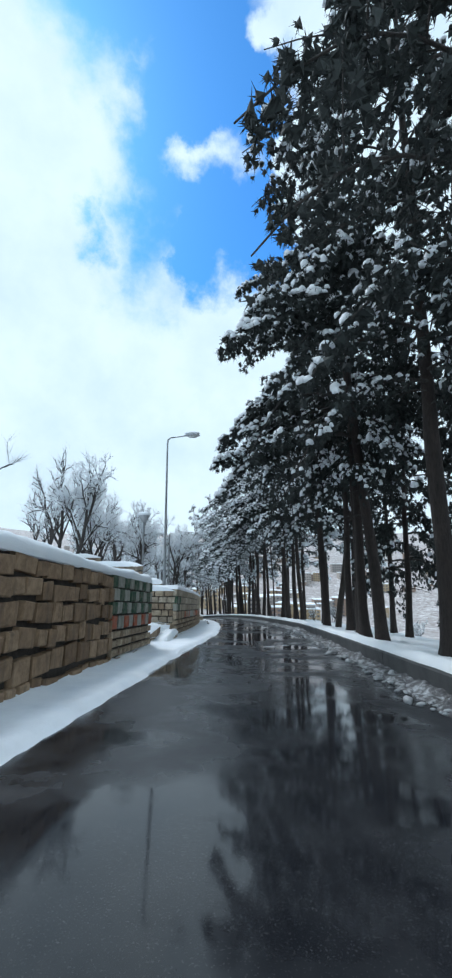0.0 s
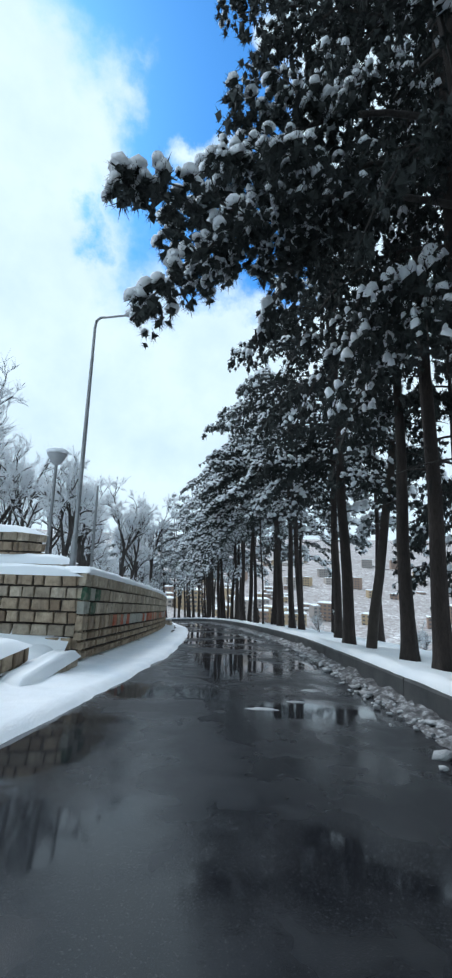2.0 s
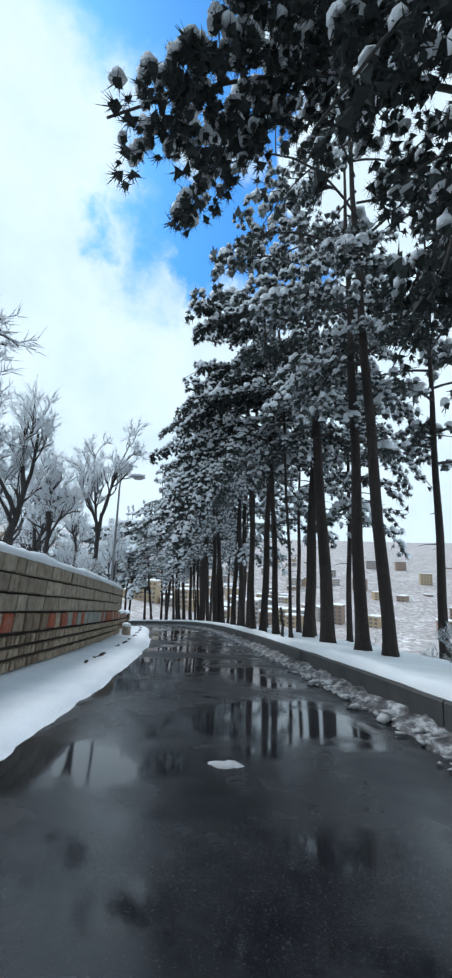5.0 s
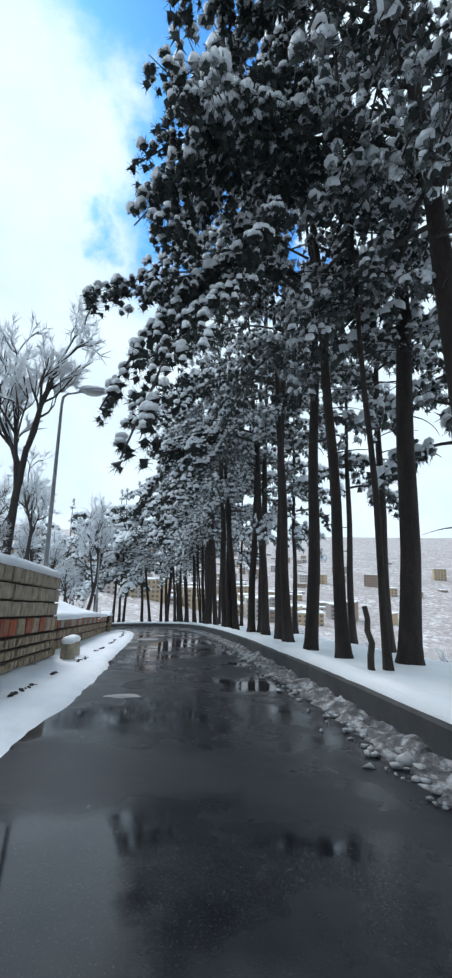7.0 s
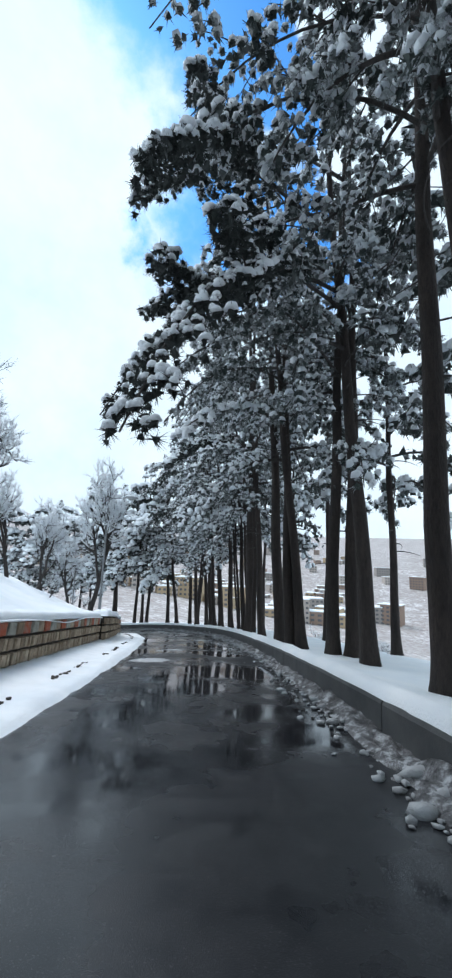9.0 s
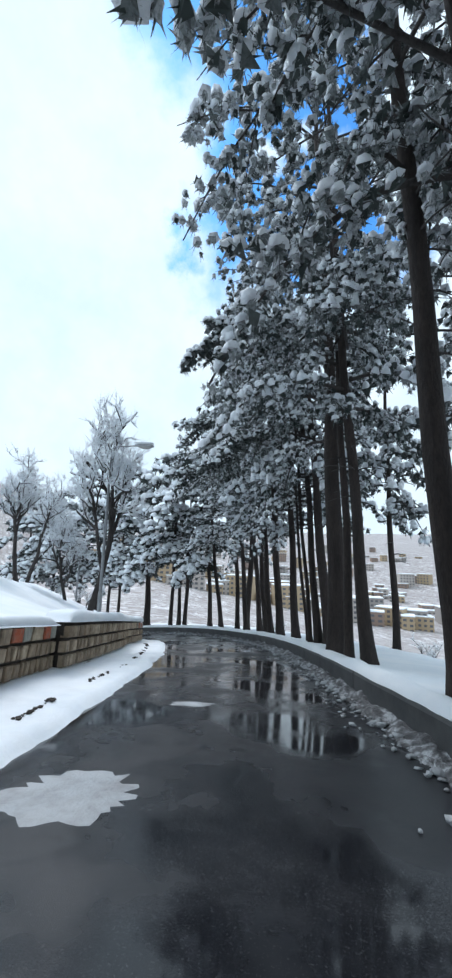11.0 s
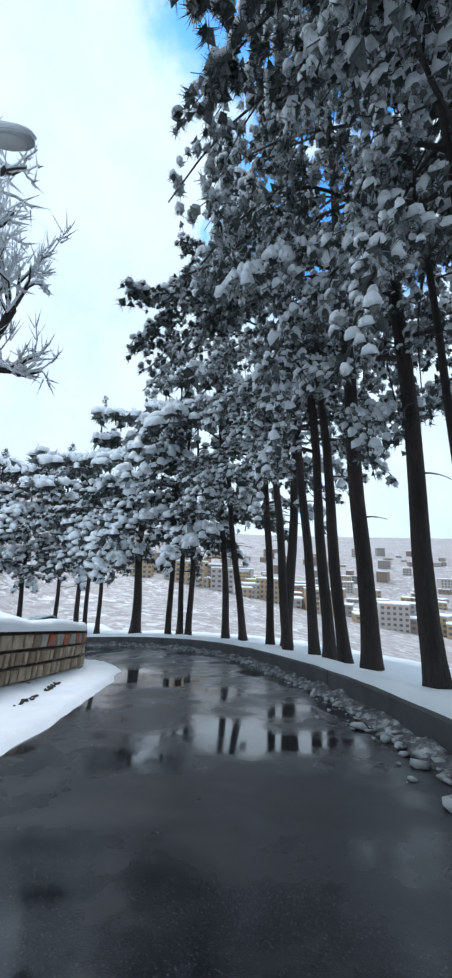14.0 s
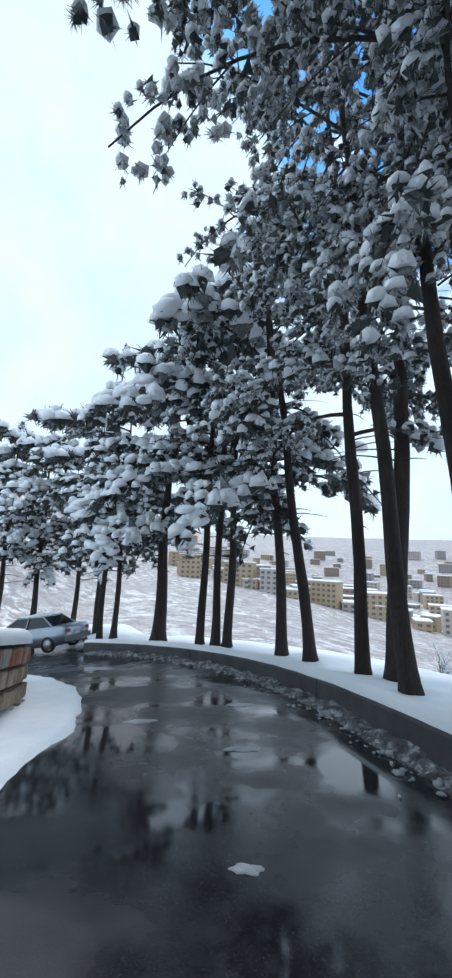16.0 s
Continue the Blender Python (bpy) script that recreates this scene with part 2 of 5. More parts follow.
# ---- the road's line ----
CX = [-2.298268887843631e-09, 3.665808913199702e-07, -2.138906216350264e-05, 0.0005236933543420553, -0.007180399729610745, 0.1197983300153485, -0.020281748470511826]
CY = [-2.9832668185556075e-10, 4.529544057462852e-08, -2.67642102760764e-06, 7.033894341275303e-05, -0.0007051372207749221, 0.999026091748316, -0.003379872074203917]
CZ = [-8.96490681574543e-06, 0.0005209777853477604, -0.12838340392317021, 0.03841584606081929]
STEP, S0, S_FIT, S1 = 0.25, -16.0, 57.25, 92.0
EYE = 1.25


def lay_line():
    s = np.arange(0, S_FIT + 0.01, STEP)
    mid = np.stack([np.polyval(CX, s), np.polyval(CY, s), np.polyval(CZ, s)], -1)
    d = mid[-1] - mid[-5]
    a, p, ahead = math.atan2(d[1], d[0]), mid[-1], []
    for i in range(int((S1 - S_FIT) / STEP)):
        k = i * STEP
        a += min(0.08, 0.03 + 0.02 * max(k - 4, 0)) * STEP
        p = p + np.array([math.cos(a) * STEP, math.sin(a) * STEP, (-0.15 - 0.01 * min(k / 3, 1)) * STEP])
        ahead.append(p)
    d = mid[0] - mid[4]
    d = d / np.linalg.norm(d[:2])
    behind = [mid[0] + d * STEP * i for i in range(int(-S0 / STEP), 0, -1)]
    line = np.vstack([behind, mid, ahead])
    line[:, 2] -= EYE
    t = np.gradient(line, axis=0)
    t /= np.linalg.norm(t[:, :2], axis=1)[:, None]
    return line, t


LINE, TAN = lay_line()
LS = S0 + np.arange(len(LINE)) * STEP


def at(s, lat=0.0, h=0.0):
    """A place beside the road: metres along it, to its right, above it."""
    f = min(max((s - S0) / STEP, 0), len(LINE) - 1.001)
    i = int(f)
    u = f - i
    p, t = LINE[i] * (1 - u) + LINE[i + 1] * u, TAN[i] * (1 - u) + TAN[i + 1] * u
    return Vector((p[0] + t[1] * lat, p[1] - t[0] * lat, p[2] + h))


def heading(s):
    i = int(min(max((s - S0) / STEP, 0), len(LINE) - 1))
    return math.atan2(TAN[i][1], TAN[i][0])


def grade(s):
    i = int(min(max((s - S0) / STEP, 0), len(LINE) - 1))
    return math.atan(TAN[i][2])


def beside(x, y):
    """Metres along the road, to its right, and the road's height there."""
    d = (LINE[:, 0] - x) ** 2 + (LINE[:, 1] - y) ** 2
    i = int(np.argmin(d))
    v = (x - LINE[i, 0], y - LINE[i, 1])
    lat = v[0] * TAN[i, 1] - v[1] * TAN[i, 0]
    return LS[i], lat, LINE[i, 2]


def ease(a, b, x):
    u = min(max((x - a) / (b - a), 0.0), 1.0)
    return u * u * (3 - 2 * u)


WALL_LAT = -3.15
KERB_IN, KERB_OUT, KERB_H = 2.30, 2.62, 0.40


def wall_lat(s):
    """The walls' face, which comes closer to the road before the bend."""
    return WALL_LAT + 0.88 * ease(57, 63.5, s)


def lay_by(s):
    """How far the parapet's line lies outside its usual place: closer halfway down, far out past the bend."""
    near = float(np.interp(s, (0, 22, 30, 36, 48, 53, 58, 66), (0.25, 0.25, -0.25, -0.45, -0.45, -0.30, -0.05, 0.05)))
    return near + 3.6 * ease(74.2, 76.8, s)


def bank(s, lat):
    """Height of the snow over the road's level, beside the road."""
    n = noise.noise((s * 0.3, lat * 0.3, 3.1))
    if lat > 0:
        lat -= lay_by(s)
    if lat < wall_lat(s):
        d = wall_lat(s) - lat
        high = 1.72 + 0.10 * d + 0.5 * ease(4, 12, d) + 0.12 * n
        high -= 1.50 * (1 - ease(2.8, 4.6, d)) * ease(11.9, 12.3, s) * ease(16.2, 15.9, s)
        low = 0.90 + 0.16 * ease(0, 0.6, d) + 1.75 * ease(0.2, 6.0, d) + 0.06 * max(d - 5, 0) + 0.12 * n
        w = ease(36.6, 37.6, s)
        end = ease(64.5, 70.0, s)
        low = low * (1 - end) + end * (0.7 + 0.03 * d)
        return high * (1 - w) + low * w
    if lat > KERB_IN:
        d = lat - KERB_OUT
        fall = 0.38 + 0.03 * n - 0.05 * max(d, 0) - 0.36 * ease(73.8, 74.6, s) * (1 - ease(0.2, 1.6, d))
        drop = max(d - 2.6, 0)
        return fall - 0.42 * drop + 0.35 * min(drop, 1.0) * ease(0, 1, drop)
    return 0.0


def land(x, y):
    """Height of the land."""
    s, lat, z = beside(x, y)
    near = z + bank(s, lat)
    r = math.hypot(x - 5, y - 30)
    n = noise.noise((x * 0.012, y * 0.012, 0.0)) * 6 + noise.noise((x * 0.004, y * 0.004, 5.0)) * 14
    # valley on the right and ahead, a hillside on the left
    side = (x * 0.85 + (y - 40) * 0.53)
    valley = -24 - 30 * ease(0, 240, side) + 95 * ease(260, 1300, r) + 90 * ease(1200, 2600, r)
    hill = -2 + 0.20 * max(-x - 8, 0) - 4 * ease(20, 90, y)
    hill = min(hill, 130 + 0.02 * r)
    past = ease(60, 85, y)
    w = ease(-30 - 45 * past, 25 - 40 * past, side)
    far = hill * (1 - w) + valley * w + n * ease(25, 160, r) * 0.5
    a = ease(9, 34, abs(lat))
    near = max(near, z - 16)
    return near * (1 - a) + far * a


# ---- building helpers ----


def mesh_from(name, verts, faces, material, smooth=True):
    me = bpy.data.meshes.new(name)
    me.from_pydata([tuple(v) for v in verts], [], [tuple(int(i) for i in f) for f in faces])
    me.materials.append(material)
    if smooth:
        me.polygons.foreach_set("use_smooth", [True] * len(me.polygons))
    me.update()
    return me


def part(name, data, parent=None, label="", m=None):
    """Links a mesh as one object, under its thing if one is given."""
    ob = new(name, data)
    if parent:
        ob.parent = parent
    if m is not None:
        ob.matrix_basis = m
    return tagged(ob, label)


def from_bm(name, bm, material, smooth=False):
    me = bpy.data.meshes.new(name)
    bm.to_mesh(me)
    bm.free()
    me.materials.append(material)
    if smooth:
        me.polygons.foreach_set("use_smooth", [True] * len(me.polygons))
    return me


def strip(name, ss, lats, height, material, closed_under=None):
    """A sheet along the road: height(s, lat) over the road's level."""
    verts, faces = [], []
    for s in ss:
        row = lats(s) if callable(lats) else lats
        for lat in row:
            verts.append(at(s, lat, height(s, lat)))
    n = len(row)
    for i in range(len(ss) - 1):
        for j in range(n - 1):
            a = i * n + j
            faces.append((a, a + 1, a + n + 1, a + n))
    return mesh_from(name, verts, faces, material)


def ico(level=1):
    bm = bmesh.new()
    bmesh.ops.create_icosphere(bm, subdivisions=level, radius=1.0)
    v = np.array([p.co[:] for p in bm.verts])
    f = np.array([[p.index for p in q.verts] for q in bm.faces])
    bm.free()
    return v, f


ICO0, ICO1, ICO2 = ico(1), ico(2), ico(3)


class Soup:
    """Vertices and faces gathered into one mesh."""

    def __init__(self):
        self.v, self.f, self.n = [], [], 0

    def add(self, v, f):
        self.v.append(np.asarray(v, float))
        self.f.extend((np.asarray(f) + self.n).tolist())
        self.n += len(v)

    def blob(self, rng, place, size, shape=ICO1, jitter=0.16, turn=None):
        v, f = shape
        w = v * (1 + jitter * rng.standard_normal(len(v)))[:, None] * np.asarray(size)
        if turn is not None:
            w = w @ np.asarray(turn).T
        self.add(w + np.asarray(place), f)

    def tube(self, pts, radii, sides=5):
        pts = np.asarray(pts, float)
        t = np.gradient(pts, axis=0)
        t /= np.linalg.norm(t, axis=1)[:, None] + 1e-9
        ref = np.array([0.31, 0.21, 0.93]) if abs(t[0][2]) < 0.8 else np.array([0.95, 0.3, 0.1])
        u = np.cross(t, ref)
        u /= np.linalg.norm(u, axis=1)[:, None] + 1e-9
        w = np.cross(t, u)
        a = np.linspace(0, 2 * math.pi, sides, endpoint=False)
        ring = np.cos(a)[None, :, None] * u[:, None] + np.sin(a)[None, :, None] * w[:, None]
        v = (pts[:, None] + ring * np.asarray(radii, float)[:, None, None]).reshape(-1, 3)
        f = []
        for i in range(len(pts) - 1):
            for j in range(sides):
                k = (j + 1) % sides
                f.append((i * sides + j, i * sides + k, (i + 1) * sides + k, (i + 1) * sides + j))
        base = self.n
        self.v.append(v)
        self.f.extend([tuple(base + q for q in x) for x in f])
        self.n += len(v)

    def mesh(self, name, material, smooth=True):
        return mesh_from(name, np.vstack(self.v), self.f, material, smooth)


# ---- ground, road, verges ----
def axis(lo, hi, fine, far, lo_end, hi_end):
    a = list(np.arange(lo, hi + 1e-6, fine))
    step, p = fine, hi
    while p < hi_end:
        step *= far
        p += step
        a.append(p)
    step, p = fine, lo
    while p > lo_end:
        step *= far
        p -= step
        a.insert(0, p)
    return a


def build_ground():
    xs, ys = axis(-30, 24, 1.0, 1.12, -2600, 2600), axis(-18, 92, 1.0, 1.12, -1500, 3200)
    verts, faces = [], []
    for y in ys:
        for x in xs:
            s, lat, z = beside(x, y)
            h = land(x, y)
            if -4.6 < lat < 3.4 + lay_by(s):
                h = min(h, z - 0.7)
            elif abs(lat) < 14:
                h -= 0.35
            verts.append((x, y, h))
    n = len(xs)
    for i in range(len(ys) - 1):
        for j in range(n - 1):
            a = i * n + j
            faces.append((a, a + 1, a + n + 1, a + n))
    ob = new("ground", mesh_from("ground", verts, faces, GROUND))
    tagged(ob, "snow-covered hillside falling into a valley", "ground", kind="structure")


build_ground()


def build_road():
    def crown(s, lat):
        return 0.02 - 0.004 * lat * lat + 0.006 * noise.noise((s * 0.5, lat * 0.8, 0))
    ss = np.arange(S0, S1 - 1, 0.5)
    me = strip("road", ss, lambda s: np.linspace(-3.0 - 1.2 * ease(64, 70, s), 2.34 + lay_by(s), 24), crown, ASPHALT)
    tagged(new("road", me), "narrow wet asphalt road with puddles", "road", kind="structure")


build_road()


def edge(s):
    """Where the shovelled snow on the left of the road ends."""
    e = -2.05 + 0.45 * ease(10, 20, s) - 0.3 * ease(33, 40, s) + 0.2 * ease(52, 60, s) + 0.32 * ease(57, 63.5, s)
    return e + 0.10 * noise.noise((s * 0.9, 0, 7)) + 0.05 * noise.noise((s * 3.1, 0, 2))


def build_verge():
    us = [0.0, 0.02, 0.06, 0.12, 0.2, 0.3, 0.45, 0.6, 0.75, 0.9, 1.0]

    def lats(s):
        return [edge(s) + (wall_lat(s) - 0.35 - edge(s)) * u for u in us]

    def h(s, lat):
        u = (lat - edge(s)) / (wall_lat(s) - 0.35 - edge(s))
        return -0.02 + 0.11 * ease(0, 0.12, u) + 0.10 * ease(0.5, 1.0, u) + 0.035 * noise.noise((s * 1.7, lat * 2.5, 1)) * ease(0, .1, u) + 0.015 * noise.noise((s * 6, lat * 6, 4)) * ease(0, .1, u)
    me = strip("snow_verge", np.arange(S0, 72, 0.15), lats, h, VERGE)
    tagged(new("snow_verge", me), "ploughed snow lying along the foot of the wall", "snow verge", kind="structure")


build_verge()


def build_banks():
    ds = [0.05, 0.15, 0.35, 0.7, 1.2, 1.8, 2.5, 3.4, 4.5, 6.0, 8.0, 10.5]

    def sheet(name, a, b, label):
        def lats(s):
            return [wall_lat(s) - 0.12 - d for d in ds]

        def h(s, lat):
            d = wall_lat(s) - lat
            return bank(s, lat) + 0.10 * noise.noise((s * 0.9, lat * 0.9, 8)) * ease(0, 1, d) - 0.9 * ease(8.5, 10.6, d)
        me = strip(name, np.arange(a, b, 0.4), lats, h, SNOW)
        tagged(new(name, me), label, "snow bank", kind="structure")
    sheet("snow_bank_upper", S0, 37.2, "deep snow on the terrace behind the stone wall")
    sheet("snow_bank_lower", 37.2, 70.5, "smooth snow slope rising behind the low wall")
    lat_r = [KERB_OUT - 0.03, KERB_OUT + 0.1, KERB_OUT + 0.4, KERB_OUT + 0.9, KERB_OUT + 1.5, KERB_OUT + 2.1, KERB_OUT + 2.8, KERB_OUT + 3.6, KERB_OUT + 5, KERB_OUT + 7]

    def hr(s, lat):
        d = lat - KERB_OUT - lay_by(s)
        return bank(s, lat) + 0.05 * noise.noise((s * 1.1, lat * 1.1, 5)) - 1.0 * ease(5, 7.2, d)
    me = strip("snow_shoulder", np.arange(S0, S1 - 2, 0.4), lambda s: [q + lay_by(s) for q in lat_r], hr, SNOW)
    tagged(new("snow_shoulder", me), "snow-covered shoulder under the pines", "snow shoulder", kind="structure")


build_banks()


def build_kerb():
    """A low concrete parapet in lengths, each with its cap of snow."""
    prof = [(KERB_IN, -0.1), (KERB_IN, 0.33), (KERB_IN + 0.03, KERB_H - 0.02), (KERB_IN + 0.08, KERB_H), (KERB_OUT - 0.04, KERB_H), (KERB_OUT, KERB_H - 0.05), (KERB_OUT, -0.1)]
    length, s = 5.0, S0
    while s + length < 75.2:
        ss = np.linspace(s + 0.012, s + length - 0.012, 13)
        verts, faces = [], []
        for a in ss:
            for lat, h in prof:
                verts.append(at(a, lay_by(a) + lat + 0.012 * noise.noise((a, h * 3, 0)), h))
        n = len(prof)
        for i in range(len(ss) - 1):
            for j in range(n - 1):
                k = i * n + j
                faces.append((k, k + n, k + n + 1, k + 1))
        faces.append(tuple(range(n)))
        faces.append(tuple(reversed(range((len(ss) - 1) * n, len(ss) * n))))
        kerb = tagged(new("parapet", mesh_from("parapet", verts, faces, CONCRETE, False)), "low damp concrete parapet along the road edge", "parapet", "parapet lengths", "structure")
        sc = np.linspace(s, s + length, 34)
        lats = [KERB_IN + 0.02, KERB_IN + 0.05, KERB_IN + 0.12, KERB_IN + 0.2, KERB_OUT - 0.05, KERB_OUT + 0.08]
        hs = [-0.03, 0.05, 0.085, 0.10, 0.09, -0.02]

        def cap(a, lat):
            j = min(range(6), key=lambda q: abs(lats[q] + lay_by(a) - lat))
            return KERB_H + hs[j] * (1 + 0.45 * noise.noise((a * 1.3, j * 0.2, 9)))
        part("snow_cap", strip("snow_cap", sc, lambda a: [q + lay_by(a) for q in lats], cap, SNOW), kerb, "snow lying on the parapet")
        s += length


build_kerb()


def build_slush():
    """Broken snow thrown against the parapet and thin patches on the asphalt."""
    rng = np.random.default_rng(5)
    soup = Soup()
    s = -8.0
    while s < 73.6:
        chunky = 1.0 if s < 38 else 0.7
        for k in range(7):
            lat = KERB_IN - 0.05 - abs(rng.normal(0, 0.22))
            r = rng.uniform(0.02, 0.075) * (0.3 + 0.7 * chunky) * (0.5 + 0.5 * (k == 0))
            p = at(s + rng.uniform(-0.2, 0.2), lat + lay_by(s), 0.02 + r * 0.25)
            soup.blob(rng, p, (r * rng.uniform(0.9, 1.9), r * rng.uniform(0.8, 1.6), r * rng.uniform(0.55, 0.85)), ICO0, 0.26)
        s += 0.17
    ob = new("slush_heap", soup.mesh("slush_heap", SLUSH))
    tagged(ob, "broken grey slush thrown up along the parapet", "slush", kind="stuff")

    def ridge(a, lat):
        u = (KERB_IN + 0.02 + lay_by(a) - lat) / (0.46 - 0.12 * ease(36, 42, a))
        return 0.012 + 0.12 * (1 - ease(0, 1, u)) * (0.7 + 0.8 * noise.noise((a * 1.9, lat * 3, 3))) - 0.04 * ease(0.75, 1, u) + 0.06 * noise.noise((a * 6, lat * 8, 3)) + 0.05 * noise.noise((a * 15, lat * 17, 3))
    me = strip("slush_ridge", np.arange(-10, 73.8, 0.10), lambda a: [KERB_IN + 0.02 + lay_by(a) - (0.46 - 0.12 * ease(36, 42, a)) * u for u in (0, .1, .2, .32, .45, .58, .7, .82, .92, 1)], ridge, WET_SLUSH)
    tagged(new("slush_ridge", me), "thin ridge of dirty slush at the parapet", "slush", kind="stuff")


build_slush()


def patch(s, lat, along, across, seed):
    """A thin flat patch of snow on the asphalt."""
    rng = np.random.default_rng(seed)
    rings, m = [0.0, 0.45, 0.8, 1.0], 44
    verts, faces = [tuple(at(s, lat, 0.036))], []
    wob = [1 + 0.35 * noise.noise((math.cos(i * 2 * math.pi / m) * 1.6 + seed, math.sin(i * 2 * math.pi / m) * 1.6, 0)) + 0.25 * noise.noise((math.cos(i * 2 * math.pi / m) * 5 + seed, math.sin(i * 2 * math.pi / m) * 5, 4)) + rng.uniform(-0.07, 0.07) for i in range(m)]
    for r, h in zip(rings[1:], (0.034, 0.024, 0.0)):
        for i in range(m):
            a = i * 2 * math.pi / m
            verts.append(tuple(at(s + along * r * wob[i] * math.cos(a), lat + across * r * wob[i] * math.sin(a), h)))
    for i in range(m):
        j = (i + 1) % m
        faces.append((0, 1 + i, 1 + j))
        for q in range(2):
            faces.append((1 + q * m + i, 1 + (q + 1) * m + i, 1 + (q + 1) * m + j, 1 + q * m + j))
    ob = new("snow_patch", mesh_from("snow_patch", verts, faces, PATCHY))
    tagged(ob, "thin patch of melting snow on the wet asphalt", "snow patch", "snow patches on the road")


for q in ((13.2, 0.4, 0.08, 0.24, 1), (14.6, 1.3, 0.07, 0.22, 2), (13.7, 0.9, 0.06, 0.16, 3), (23.0, 0.1, 0.10, 0.18, 5),
          (44.9, -1.2, 0.5, 0.55, 6), (47.8, -0.7, 0.15, 0.35, 7), (59.8, 0.25, 0.06, 0.11, 8), (61.9, 0.5, 0.09, 0.22, 9), (64, 1.0, 0.10, 0.25, 10),
          (33.2, -1.0, 0.14, 0.28, 11), (66.5, -0.2, 0.10, 0.25, 14), (63.2, -0.6, 0.16, 0.25, 15)):
    patch(*q)


# ---- stone walls ----
def stone_mesh(seed, material):
    """A hewn block one metre in each direction, chamfered and uneven, its face towards -y."""
    rng = np.random.default_rng(seed)
    bm = bmesh.new()
    bmesh.ops.create_cube(bm, size=1.0)
    bmesh.ops.bevel(bm, geom=[e for e in bm.edges if all(v.co.y < 0 for v in e.verts)], offset=0.09, segments=1, affect="EDGES")
    for v in bm.verts:
        v.co.x += rng.uniform(-0.045, 0.045)
        v.co.z += rng.uniform(-0.045, 0.045)
        if v.co.y < 0:
            v.co.y += rng.uniform(-0.05, 0.05)
    return from_bm("stone", bm, material)


STONES = {k: [stone_mesh(i + 10 * j, m) for i in range(6)] for j, (k, m) in enumerate((("plain", STONE), ("tan", TAN_STONE), ("brown", BROWN_STONE), ("red", RED), ("white", WHITE), ("green", GREEN)))}


def wall_core(name, s0, s1, lat, thick, top, label, capless=False):
    def ring(s):
        return [at(s, wall_lat(s) + lat - 0.07, -0.3), at(s, wall_lat(s) + lat - 0.07, top - 0.02), at(s, wall_lat(s) + lat - thick, top - 0.02), at(s, wall_lat(s) + lat - thick, -0.3)]
    n = max(3, int((s1 - s0) / 0.5))
    verts, faces = [], []
    ss = np.linspace(s0, s1, n + 1)
    for s in ss:
        verts += ring(s)
    for i in range(n):
        for j in range(4):
            k = (j + 1) % 4
            faces.append((i * 4 + j, i * 4 + k, (i + 1) * 4 + k, (i + 1) * 4 + j))
    faces += [(3, 2, 1, 0), (n * 4, n * 4 + 1, n * 4 + 2, n * 4 + 3)]
    wall = tagged(new(name, mesh_from(name, verts, faces, MORTAR, False)), label, "stone wall", kind="structure")
    return wall


def snow_on_wall(wall, s0, s1, lat, thick, top, deep):
    us = [-0.07, -0.085, -0.05, 0.06, 0.25, 0.6, 1.0, 1.12]
    hs = [-0.04, 0.25, 0.65, 0.95, 1.0, 1.0, 0.95, 0.2]
    offs = [lat - u * thick for u in us]

    def lats(s):
        return [wall_lat(s) + q for q in offs]

    def h(s, q):
        j = min(range(len(us)), key=lambda k: abs(offs[k] + wall_lat(s) - q))
        e = ease(s0 - 0.02, s0 + 0.25, s) * ease(s1 + 0.02, s1 - 0.25, s)
        return top - 0.01 + deep * hs[j] * e * (1 + 0.35 * noise.noise((s * 1.1, j * 0.15, lat)) + 0.12 * noise.noise((s * 4.3, j * 0.3, 2)))
    part("snow_cap", strip("snow_cap", np.arange(s0 - 0.03, s1 + 0.05, 0.09), lats, h, SNOW), wall, "thick snow lying on the wall")


